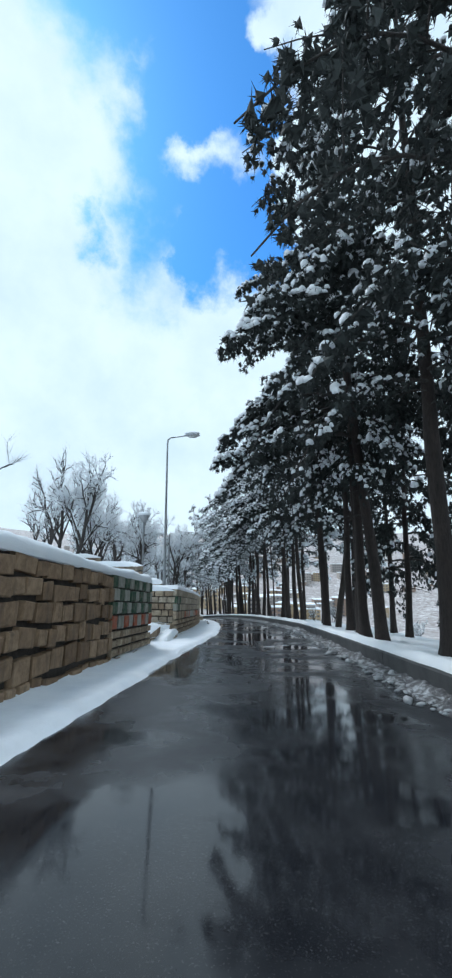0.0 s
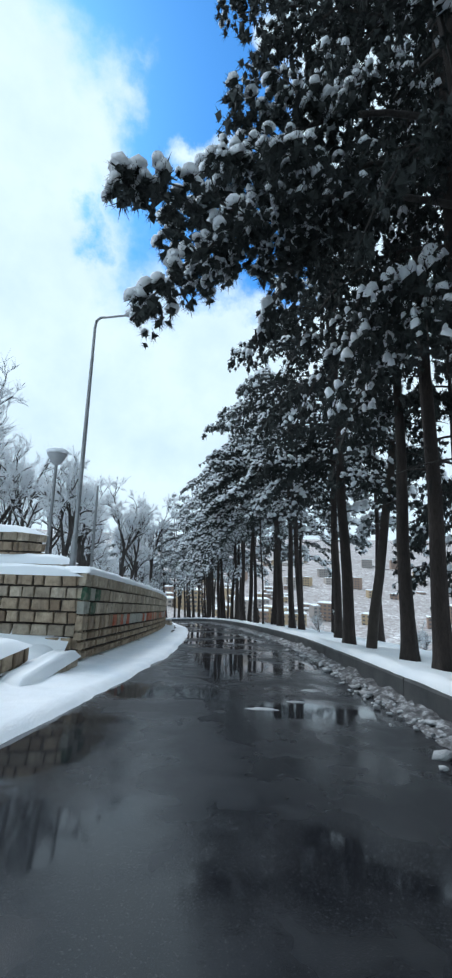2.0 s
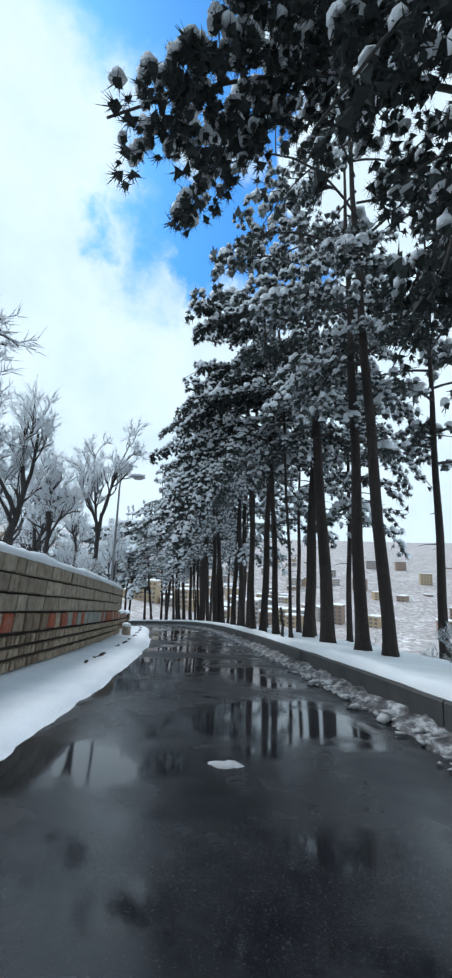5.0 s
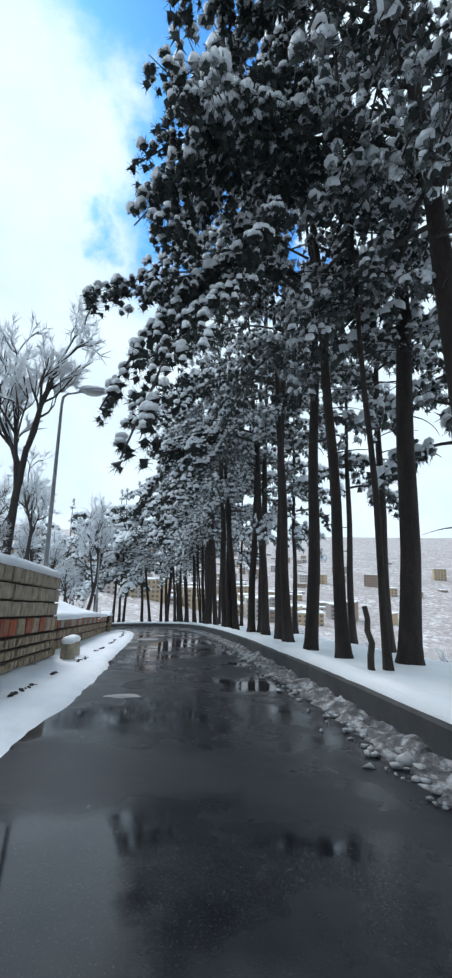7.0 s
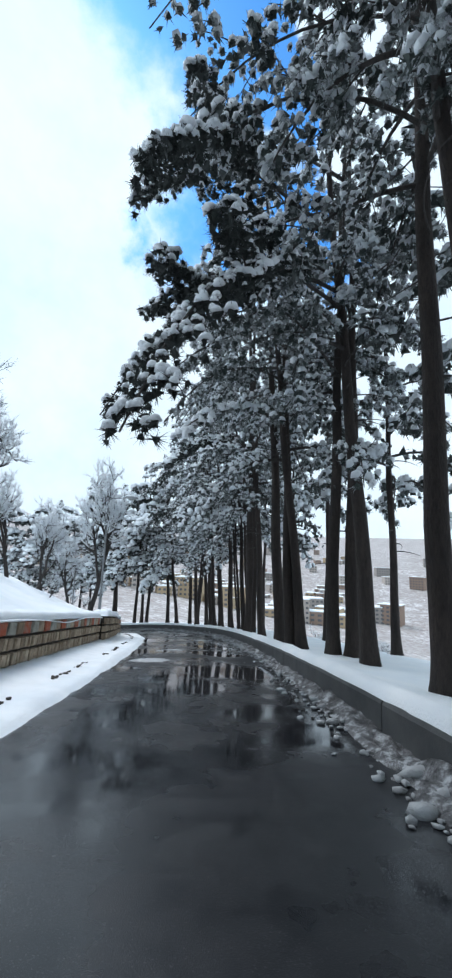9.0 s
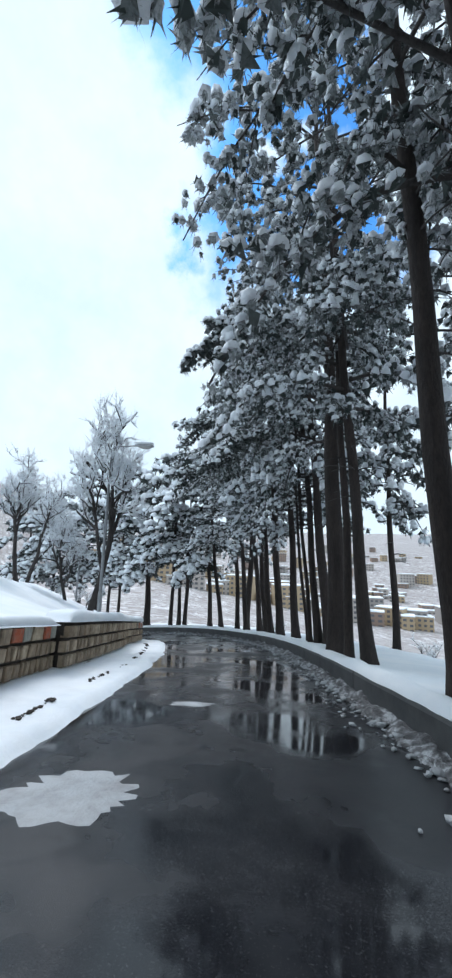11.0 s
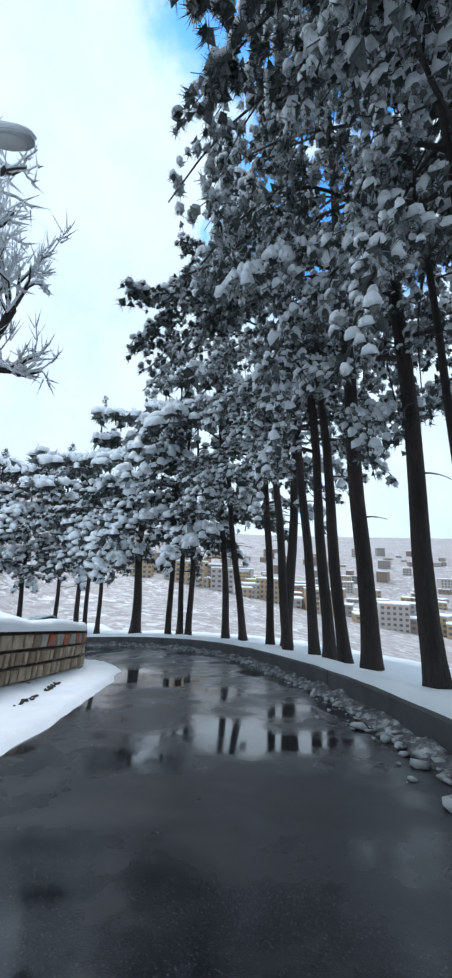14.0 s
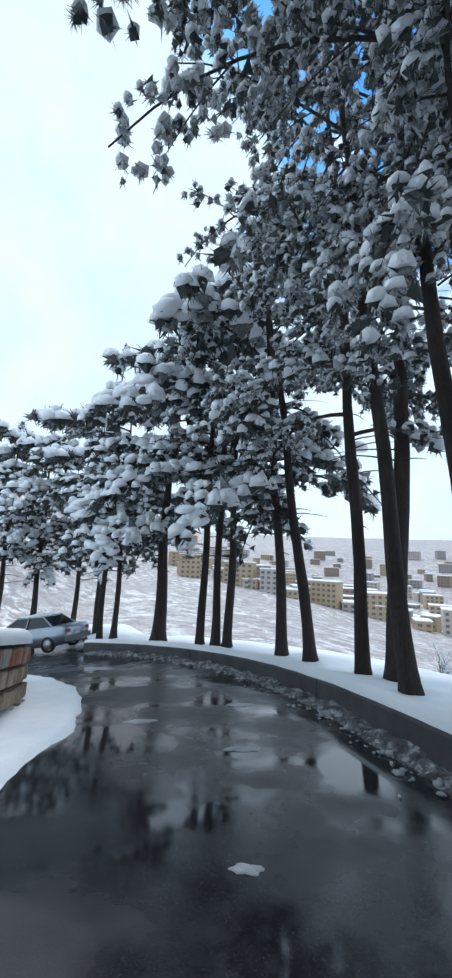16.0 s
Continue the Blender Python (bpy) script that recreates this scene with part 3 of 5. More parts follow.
def stones_along(wall, s0, s1, lat, courses, paint, seed, until, kind="plain"):
    """Courses of blocks on a wall's face: those up to a place along the road are parts, the rest is joined."""
    rng = np.random.default_rng(seed)
    rest = {}
    for h0, h1, w0, w1 in courses:
        s = s0 - rng.uniform(0, 0.1)
        k = 0
        while s < s1 - 0.06:
            w = min(rng.uniform(w0, w1), s1 - s)
            c = s + w / 2
            tone = paint(c, (h0 + h1) / 2, k) or (kind if kind == "brown" or h0 > 0.7 else "tan")
            face = math.atan2(*(at(c + 0.3, wall_lat(c + 0.3)) - at(c - 0.3, wall_lat(c - 0.3))).to_2d().yx)
            m = Matrix.Translation(at(c, wall_lat(c) + lat - 0.05, (h0 + h1) / 2)) @ Matrix.Rotation(face, 4, "Z") @ Matrix.Rotation(-grade(c), 4, "Y")
            if kind == "brown":
                m = m @ Matrix.Translation((0, 0, rng.uniform(-0.04, 0.04))) @ Matrix.Rotation(rng.uniform(-0.11, 0.11), 4, "Y") @ Matrix.Diagonal((1, rng.uniform(0.8, 1.5), rng.uniform(0.8, 1.06), 1))
            m = m @ Matrix.Diagonal((w - (0.036 if h0 > 1 else 0.058), 0.16 + rng.uniform(-0.025, 0.025), h1 - h0 - (0.036 if h0 > 1 else 0.056), 1))
            data = STONES[tone][int(rng.integers(6))]
            if c < until:
                part("stone", data, wall, m=m)
            else:
                soup = rest.setdefault(tone, Soup())
                base = soup.n
                soup.v.append(np.array([tuple(m @ q.co) for q in data.vertices]))
                soup.f.extend([tuple(base + i for i in poly.vertices) for poly in data.polygons])
                soup.n += len(data.vertices)
            s += w
            k += 1
    for tone, soup in rest.items():
        ob = part("far_stones", soup.mesh("far_stones", STONES[tone][0].materials[0], False), wall)
        tagged(ob, kind="stuff")


def flag(green_from, green_to, upper):
    def paint(s, h, k):
        if 0.70 < h < 1.05:
            return ("red", "white", "red", "tan", "white", "red", "tan")[(k * 3 + int(s * 1.7)) % 7]
        if h > 1.05 and green_from < s < green_to and h < upper:
            return ("green", "white")[(k + int(h * 3.2)) % 2]
        return None
    return paint


TALL = [(-0.1, 0.16, 0.12, 0.26), (0.16, 0.35, 0.10, 0.22), (0.35, 0.53, 0.11, 0.24), (0.53, 0.72, 0.12, 0.22), (0.72, 1.05, 0.33, 0.42), (1.05, 1.33, 0.32, 0.44), (1.33, 1.62, 0.30, 0.46), (1.62, 1.90, 0.32, 0.5)]
BIG = [(-0.1, 0.25, 0.25, 0.5), (0.25, 0.62, 0.3, 0.6), (0.62, 0.95, 0.25, 0.5), (0.95, 1.3, 0.3, 0.6), (1.3, 1.6, 0.3, 0.5), (1.6, 1.88, 0.3, 0.6)]
LOW = [(-0.1, 0.17, 0.16, 0.3), (0.17, 0.43, 0.13, 0.26), (0.43, 0.68, 0.13, 0.26), (0.68, 0.95, 0.30, 0.42)]

w1 = wall_core("wall_1", S0, 12.0, 0.0, 0.55, 1.90, "tall retaining wall of rough stone with painted blocks, snow on top")
snow_on_wall(w1, S0, 12.0, 0.0, 0.55, 1.90, 0.20)
w2 = wall_core("wall_2", 16.0, 36.9, 0.05, 0.55, 1.90, "tall retaining wall of hewn stone with a red and white painted course")
snow_on_wall(w2, 16.0, 36.9, 0.05, 0.55, 1.90, 0.17)
w3 = wall_core("wall_3", 37.0, 49.6, -0.25, 0.5, 0.95, "low stone wall topped by red and white painted blocks")
w4 = wall_core("wall_4", 49.65, 64.9, -0.05, 0.5, 1.0, "low stone wall holding the snow slope, painted blocks at its end")
snow_on_wall(w3, 37.0, 49.6, -0.25, 0.5, 0.95, 0.16)
snow_on_wall(w4, 49.65, 64.9, -0.05, 0.5, 1.0, 0.20)


# ---- pines ----
def dome(sides, rings):
    """A cap of snow: rings under one crown point."""
    v, f = [(0, 0, 1.0)], []
    for h, r in rings:
        v += [(r * math.cos(i * 2 * math.pi / sides), r * math.sin(i * 2 * math.pi / sides), h) for i in range(sides)]
    for i in range(sides):
        j = (i + 1) % sides
        f.append((0, 1 + i, 1 + j))
        for q in range(len(rings) - 1):
            a = 1 + q * sides
            f += [(a + i, a + sides + i, a + sides + j), (a + i, a + sides + j, a + j)]
    last = 1 + (len(rings) - 1) * sides
    for i in range(1, sides - 1):
        f.append((last, last + i + 1, last + i))
    return np.array(v, float), np.array(f)


CAP = dome(5, ((0.70, 0.66), (-0.14, 1.0)))
ROUND_CAP = dome(8, ((0.72, 0.66), (-0.14, 1.0)))
PILLOW = dome(9, ((0.84, 0.55), (0.40, 0.90), (-0.10, 1.0), (-0.42, 0.72)))
KNOT = (np.array([(1, 0, 0), (-0.5, 0.87, 0), (-0.5, -0.87, 0), (0, 0, 1), (0, 0, -1)], float), np.array([(0, 1, 3), (1, 2, 3), (2, 0, 3), (1, 0, 4), (2, 1, 4), (0, 2, 4)]))


def unit(v):
    return v / (np.linalg.norm(v, axis=-1, keepdims=True) + 1e-9)


def lumps(soup, rng, places, sizes, shape, jitter, up=None):
    """Many small uneven lumps at once, each turned so that its top faces up."""
    v, f = shape
    n = len(places)
    w = v[None] * (1 + jitter * rng.standard_normal((n, len(v))))[:, :, None] * sizes[:, None]
    if up is not None:
        side = unit(np.cross(up, unit(rng.normal(0, 1, (n, 3)))))
        fore = np.cross(up, side)
        w = w[:, :, :1] * side[:, None] + w[:, :, 1:2] * fore[:, None] + w[:, :, 2:] * up[:, None]
    soup.add((w + places[:, None]).reshape(-1, 3), (f[None] + (np.arange(n) * len(v))[:, None, None]).reshape(-1, 3))


class Tufts:
    """The needle tufts of one crown: middle, radius, outward direction and share of snow of each."""

    def __init__(self, rng):
        self.rng, self.p, self.r, self.out, self.heap, self.big = rng, [], [], [], [], []

    def plume(self, axis, start, count, wide, size, load, body=0.14):
        """Tufts crowding the outer part of a bough, hanging a little towards its rims."""
        rng, n = self.rng, len(axis)
        u = start + (0.985 - start) * rng.beta(1.25, 1.1, count)
        lat = rng.uniform(-1, 1, count)
        fore = unit(np.gradient(axis, axis=0))
        side = unit(np.cross(fore, (0, 0, 1.0)))
        mid, sd, fw = [np.stack([np.interp(u * (n - 1), range(n), q[:, k]) for k in range(3)], -1) for q in (axis, side, fore)]
        w = wide * np.sqrt(np.clip(1.06 - ((u - start) / (1 - start) * 1.3 - 0.45) ** 2, 0.15, 1))
        p = mid + sd * (lat * w)[:, None]
        sink = rng.uniform(-body, 0.07, count)
        p[:, 2] -= 0.34 * w * lat ** 2 - sink
        self.p.append(p)
        self.r.append(size * rng.uniform(0.62, 1.22, count))
        self.out.append(unit(fw * 0.8 + sd * lat[:, None] * 0.6))
        self.heap.append(load * (0.75 + 0.45 * rng.random(count)) * (rng.random(count) < 0.30 + 0.5 * load) * (sink > -0.14))

    def build(self, snow, mass, blades, cap=CAP, fine=0.09):
        rng = self.rng
        p, r, out, heap = np.vstack(self.p), np.concatenate(self.r), np.vstack(self.out), np.concatenate(self.heap)
        n = len(p)
        lumps(mass, rng, p, np.stack([r * 0.80, r * 0.80, r * 0.6], -1), KNOT, 0.22, unit(rng.normal(0, 1, (n, 3))))
        k = np.repeat(np.arange(n), blades)
        m = len(k)
        d = rng.normal(0, 1, (m, 3)) + out[k] * 0.6
        d[:, 2] -= 0.30
        d = unit(d)
        root = p[k] + d * (r[k] * rng.uniform(0.05, 0.45, m))[:, None]
        e = unit(d + rng.normal(0, 0.30, (m, 3)))
        c = unit(np.cross(e, rng.normal(0, 1, (m, 3)))) * (r[k] * fine * rng.uniform(0.7, 1.4, m))[:, None]
        tip = root + e * (r[k] * rng.uniform(0.80, 1.40, m))[:, None]
        mass.add(np.stack([root - c, root + c, tip], 1).reshape(-1, 3), np.arange(3 * m).reshape(-1, 3))
        s = heap > 0.05
        up = unit(np.array([0, 0, 1.0]) + out[s] * rng.uniform(0.1, 0.8, (s.sum(), 1)))
        flat = r[s] * rng.uniform(0.66, 1.02, s.sum())
        thick = r[s] * (0.40 + 0.45 * heap[s])
        lumps(snow, rng, p[s] + up * (r[s] * 0.36)[:, None], np.stack([flat * rng.uniform(0.8, 1.25, s.sum()), flat, thick], -1), cap, 0.06, up)
        if self.big:
            q, up, r = (np.array(v) for v in zip(*self.big))
            lumps(snow, rng, q, np.stack([r * rng.uniform(0.9, 1.3, len(r)), r, r * rng.uniform(0.45, 0.75, len(r))], -1), PILLOW, 0.03, unit(up))


def bough(rng, limbs, tufts, root, az, reach, rise, sag, size, heap, thick=0.05, inner=0.36, puff=1.0, dense=1.0, broad=1.0, body=0.14):
    """One drooping bough with its side branches, needle tufts crowding its outer part."""
    n = 9
    u = np.linspace(0, 1, n)
    a = az + rng.uniform(-0.12, 0.12) * u * 3
    r = u * reach
    pts = np.asarray(root) + np.stack([np.cos(a) * r, np.sin(a) * r, rise * r - sag * reach * u ** 2.6], -1)
    limbs.tube(pts, np.linspace(thick, 0.012, n), 5)
    few = (0.15 / size) ** 2
    tufts.plume(pts, inner if reach > 1.6 else 0.12, int(6 + 9.4 * dense * reach * few * (0.64 / (1 - inner)) ** -1.3), (0.18 + 0.10 * reach) * broad, size * rng.uniform(0.85, 1.15), heap, body)
    if heap > 0.8 and puff > 1:
        # snow gathered into pillows towards the tip
        for uu in np.arange(0.55, 1.0, 0.13 * puff / reach):
            c = np.array([np.interp(uu, u, pts[:, k]) for k in range(3)]) + rng.normal(0, 0.09 * puff, 3) * np.array([1, 1, 0.4]) + np.array([0, 0, 0.06])
            tufts.big.append((c, np.array([math.cos(az) * 0.35, math.sin(az) * 0.35, 1.0]) + rng.normal(0, 0.15, 3), rng.uniform(0.08, 0.15) * (0.5 + 0.5 * heap) * puff))
    if reach < 1.7:
        return
    for sg, uu in ((-1, rng.uniform(0.25, 0.4)), (1, rng.uniform(0.33, 0.5)), (-1, rng.uniform(0.5, 0.66)), (1, rng.uniform(0.55, 0.75))):
        c = np.array([np.interp(uu, u, pts[:, k]) for k in range(3)])
        b = az + sg * rng.uniform(0.5, 0.95)
        ln = reach * rng.uniform(0.25, 0.42)
        w = np.linspace(0, 1, 5)
        sub = c + np.stack([np.cos(b) * w * ln, np.sin(b) * w * ln, -0.34 * ln * w ** 1.8 + 0.10 * w], -1)
        limbs.tube(sub, np.linspace(0.020, 0.006, 5), 3)
        tufts.plume(sub, 0.25, int(3 + 6.5 * dense * ln * few), 0.24 * broad, size * rng.uniform(0.8, 1.05), heap * rng.uniform(0.6, 1.1), body)


def pine_crown(seed, height, low, wide=1.0, gap=1.0, needles=HAZED_NEEDLES, top=0.85, blades=14, snowy=0.9, size=0.122, inner=0.36, puff=1.0, body=0.14, dense=1.0):
    """Shared meshes of one crown: branchwork, needles, snow. The trunk's foot is at the origin, the road towards -x."""
    rng = np.random.default_rng(seed)
    limbs, snow, mass, tufts = Soup(), Soup(), Soup(), Tufts(rng)
    z, az = low, rng.uniform(0, 6.28)
    while z < height - 0.5:
        q = (z - low) / (height - low)
        az += 2.4 + rng.uniform(-0.55, 0.55)
        reach = wide * (3.7 + 0.6 * ease(0, 0.15, q)) * (1 - top * ease(0.50, 1.0, q)) * rng.uniform(0.62, 1.12) * (1 - 0.14 * math.cos(az))
        heap = rng.uniform(0.45, 1.25) * (rng.random() < snowy)
        bough(rng, limbs, tufts, (0, 0, z), az, reach, rng.uniform(0.10, 0.36) * (0.7 + q), rng.uniform(0.46, 0.80) * (1 - 0.45 * q), size * (1 + 0.95 * ease(0.30, 0.8, q)), heap, 0.05 * (1 - 0.5 * q), inner, puff, dense, 1.0, body)
        z += gap * rng.uniform(0.26, 0.50) * (1.0 + 1.1 * q)
    # bare dead branches on the trunk below the crown
    for i in range(7):
        z, b, ln = rng.uniform(0.5, 1.1) * low + 0.4, rng.uniform(0, 6.28), rng.uniform(0.3, 1.6)
        w = np.linspace(0, 1, 6)
        tw = np.stack([np.cos(b + 0.3 * w) * w * ln, np.sin(b + 0.3 * w) * w * ln, z + 0.12 * ln * w - 0.22 * ln * w ** 2], -1)
        limbs.tube(tw, np.linspace(0.022, 0.005, 6), 4)
    tufts.plume(np.stack([np.array([0.0, 0.02, height - 0.9]), np.array([0.03, 0, height - 0.5]), np.array([0.05, 0.04, height + 0.1])]), 0.0, 14, 0.2, size * 1.1, 0.9)
    tufts.build(snow, mass, blades, fine=0.115)
    return limbs.mesh("branchwork", DARK_BARK), mass.mesh("needles", needles, False), snow.mesh("snow_load", SNOW_TREE)


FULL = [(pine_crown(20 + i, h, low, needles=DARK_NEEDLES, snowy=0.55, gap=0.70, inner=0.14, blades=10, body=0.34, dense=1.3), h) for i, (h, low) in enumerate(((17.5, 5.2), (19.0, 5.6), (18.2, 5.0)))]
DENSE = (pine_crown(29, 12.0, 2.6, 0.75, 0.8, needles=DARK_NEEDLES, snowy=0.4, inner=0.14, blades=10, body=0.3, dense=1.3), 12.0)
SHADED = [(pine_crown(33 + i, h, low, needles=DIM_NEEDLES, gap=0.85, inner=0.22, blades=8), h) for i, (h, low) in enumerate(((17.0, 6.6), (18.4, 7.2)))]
HAZY = [(pine_crown(25 + i, h, low, inner=0.22, blades=8), h) for i, (h, low) in enumerate(((16.4, 5.0), (17.8, 4.7), (17.2, 5.3)))]
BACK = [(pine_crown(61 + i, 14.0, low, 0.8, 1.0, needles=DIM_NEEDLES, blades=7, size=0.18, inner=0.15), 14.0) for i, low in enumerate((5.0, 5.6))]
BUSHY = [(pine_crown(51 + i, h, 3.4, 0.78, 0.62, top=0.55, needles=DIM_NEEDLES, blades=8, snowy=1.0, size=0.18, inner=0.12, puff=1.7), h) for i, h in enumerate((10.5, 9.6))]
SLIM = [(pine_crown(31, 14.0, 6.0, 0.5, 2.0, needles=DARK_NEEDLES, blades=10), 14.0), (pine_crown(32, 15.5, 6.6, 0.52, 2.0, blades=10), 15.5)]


def trunk_mesh(seed, dia, height, bow, fork=0):
    rng = np.random.default_rng(seed)
    n, sides = 20, 14
    zs = np.concatenate([[-0.4, 0.0, 0.15, 0.4], np.linspace(0.9, height - 0.2, n - 4)])
    verts, faces = [], []
    ph = rng.uniform(0, 6.28)
    for z in zs:
        u = max(z, 0) / height
        r = dia / 2 * ((1 - 0.86 * u) + 0.28 * math.exp(-max(z, 0) / 0.3))
        cx = bow[0] * math.sin(u * 3.1) + 0.03 * math.sin(z * 1.3 + ph)
        cy = bow[1] * math.sin(u * 3.1) + 0.03 * math.cos(z * 1.1 + ph)
        for j in range(sides):
            a = j * 2 * math.pi / sides
            k = 1 + 0.10 * noise.noise((math.cos(a) * 1.5 + seed, math.sin(a) * 1.5, z * 0.6)) + 0.16 * math.exp(-max(z, 0) / 0.3) * math.sin(a * 4 + ph)
            verts.append((cx + math.cos(a) * r * k, cy + math.sin(a) * r * k, z))
    for i in range(len(zs) - 1):
        for j in range(sides):
            k = (j + 1) % sides
            faces.append((i * sides + j, i * sides + k, (i + 1) * sides + k, (i + 1) * sides + j))
    return mesh_from("trunk", verts, faces, BARK)


def pine(i, x, y, dia, full=True, size=1.0, lean=(0.0, 0.0), turn=None, broad=1.0, long=()):
    rng = np.random.default_rng(300 + i)
    # Crowns pale along the road: haze put into the needle colour besides frost.
    crown, high = SLIM[int(y > 24)] if not full else BUSHY[i % 2] if full == 2 else DENSE if full == 3 else BACK[i % 2] if full == 4 else FULL[i % 3] if y < 24 else SHADED[i % 2] if y < 44.1 else HAZY[i % 3]
    s, lat, z = beside(x, y)
    root = new("pine_tree")
    root.matrix_basis = pose(x, y, z + bank(s, lat) - 0.02, lean[0], lean[1], 0)
    part("trunk", trunk_mesh(i, dia, high * size * (0.93 if full == 2 else 1.0), (rng.uniform(-0.12, 0.12), rng.uniform(-0.12, 0.12))), root)
    m = Matrix.Rotation(rng.uniform(-0.7, 0.7) + heading(s) - math.pi / 2 if turn is None else turn, 4, "Z") @ Matrix.Diagonal((size * broad, size * broad, size, 1))
    if long:
        # single boughs that reach far over the road
        limbs, snow, mass, tufts = Soup(), Soup(), Soup(), Tufts(rng)
        for z, reach, turned, rise, sag in long:
            bough(rng, limbs, tufts, (0, 0, z), heading(s) + math.pi / 2 + turned, reach, rise, sag, 0.098, 0.9, 0.05, 0.34, 1.0, 2.7, 0.92, 0.30)
        tufts.build(snow, mass, 24, ROUND_CAP, 0.06)
        part("branchwork", limbs.mesh("branchwork", DARK_BARK), root)
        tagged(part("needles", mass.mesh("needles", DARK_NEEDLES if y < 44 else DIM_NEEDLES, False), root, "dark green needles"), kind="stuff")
        tagged(part("snow_load", snow.mesh("snow_load", SNOW_TREE), root, "snow weighing on the boughs"), kind="stuff")
    names = (("branchwork", ""), ("needles", "dark green needles"), ("snow_load", "snow weighing on the boughs"))
    for (name, label), data in zip(names, crown):
        tagged(part(name, data, root, label, m), kind="stuff")
    tagged(root, "tall pine with a bare dark trunk and snow-laden boughs", "pine tree", "pines along the road")
    return root


# x, y, thickness, crown, lean to the right and ahead in metres a metre
PINES = [
    (4.6, -9.0, 0.4, 0), (4.5, -4.5, 0.4, 0), (4.4, 0.5, 0.42, 0), (4.3, 5.0, 0.40, 1), (4.5, 8.3, 0.38, 1),
    (4.52, 11.92, 0.36, 1, -0.085), (4.33, 12.89, 0.31, 1), (4.91, 14.96, 0.31, 1, -0.011), (4.92, 16.39, 0.31, 0), (4.94, 20.14, 0.37, 1, -0.031),
    (5.55, 23.22, 0.31, 1, -0.016), (5.40, 29.04, 0.32, 1, -0.047), (5.06, 29.91, 0.35, 0, -0.021), (4.89, 34.85, 0.42, 1, 0.019), (4.90, 32.28, 0.43, 1, -0.067, 0.016),
    (4.02, 33.72, 0.13, 0, -0.057), (3.71, 35.15, 0.26, 1, -0.066), (3.39, 36.60, 0.32, 0), (3.13, 38.55, 0.27, 0, -0.054), (3.09, 39.79, 0.33, 1, 0.016),
    (2.89, 44.01, 0.33, 0, 0.006), (2.98, 42.73, 0.33, 0, -0.068, 0.012), (2.49, 44.20, 0.30, 1, 0.033), (1.94, 45.28, 0.28, 0, -0.089), (1.62, 45.45, 0.28, 1, -0.020),
    (1.42, 46.75, 0.34, 0, -0.045), (0.93, 50.47, 0.27, 1, -0.044), (0.62, 50.9, 0.2, 0, -0.03), (0.41, 51.98, 0.44, 1, -0.030), (0.35, 55.79, 0.36, 1, -0.063),
    (-0.01, 56.08, 0.26, 1, -0.077), (-0.23, 56.32, 0.15, 0, -0.066), (-0.35, 57.02, 0.13, 0, -0.070), (-0.80, 58.03, 0.30, 1, -0.064), (-1.55, 59.76, 0.35, 1, -0.054),
    (-2.04, 60.76, 0.27, 0, -0.068), (-2.38, 61.50, 0.27, 1, -0.078), (-2.75, 62.61, 0.29, 0, -0.062), (-3.81, 64.80, 0.36, 1, 0.032), (-3.60, 63.6, 0.28, 0, -0.080),
    (-4.37, 65.18, 0.28, 1, -0.059), (-5.68, 66.61, 0.29, 0, -0.134), (-6.57, 67.44, 0.30, 1, -0.069),
    (-8.7, 68.8, 0.30, 1), (-9.25, 69.0, 0.28, 0), (-9.9, 69.3, 0.29, 0), (-12.05, 70.1, 0.48, 1), (-14.8, 71.0, 0.26, 1), (-15.8, 71.3, 0.26, 0),
    (-18.5, 74.2, 0.35, 1), (-20.5, 74.6, 0.3, 1), (-22.5, 73.6, 0.35, 1), (-25.2, 73.5, 0.35, 1),
    (7.2, 7.2, 0.26, 3), (7.5, 10.6, 0.24, 3), (6.90, 15.55, 0.26, 3, 0.046), (8.8, 13.2, 0.24, 3), (7.4, 18.2, 0.25, 3), (7.8, 24.8, 0.26, 4), (7.6, 30.6, 0.27, 4), (6.9, 36.4, 0.25, 4), (5.9, 41.6, 0.26, 4), (4.9, 47.2, 0.26, 4), (3.7, 52.6, 0.27, 4), (2.7, 57.2, 0.26, 4), (1.0, 61.8, 0.26, 4), (6.4, 33.4, 0.24, 0), (5.9, 38.4, 0.26, 0),
]
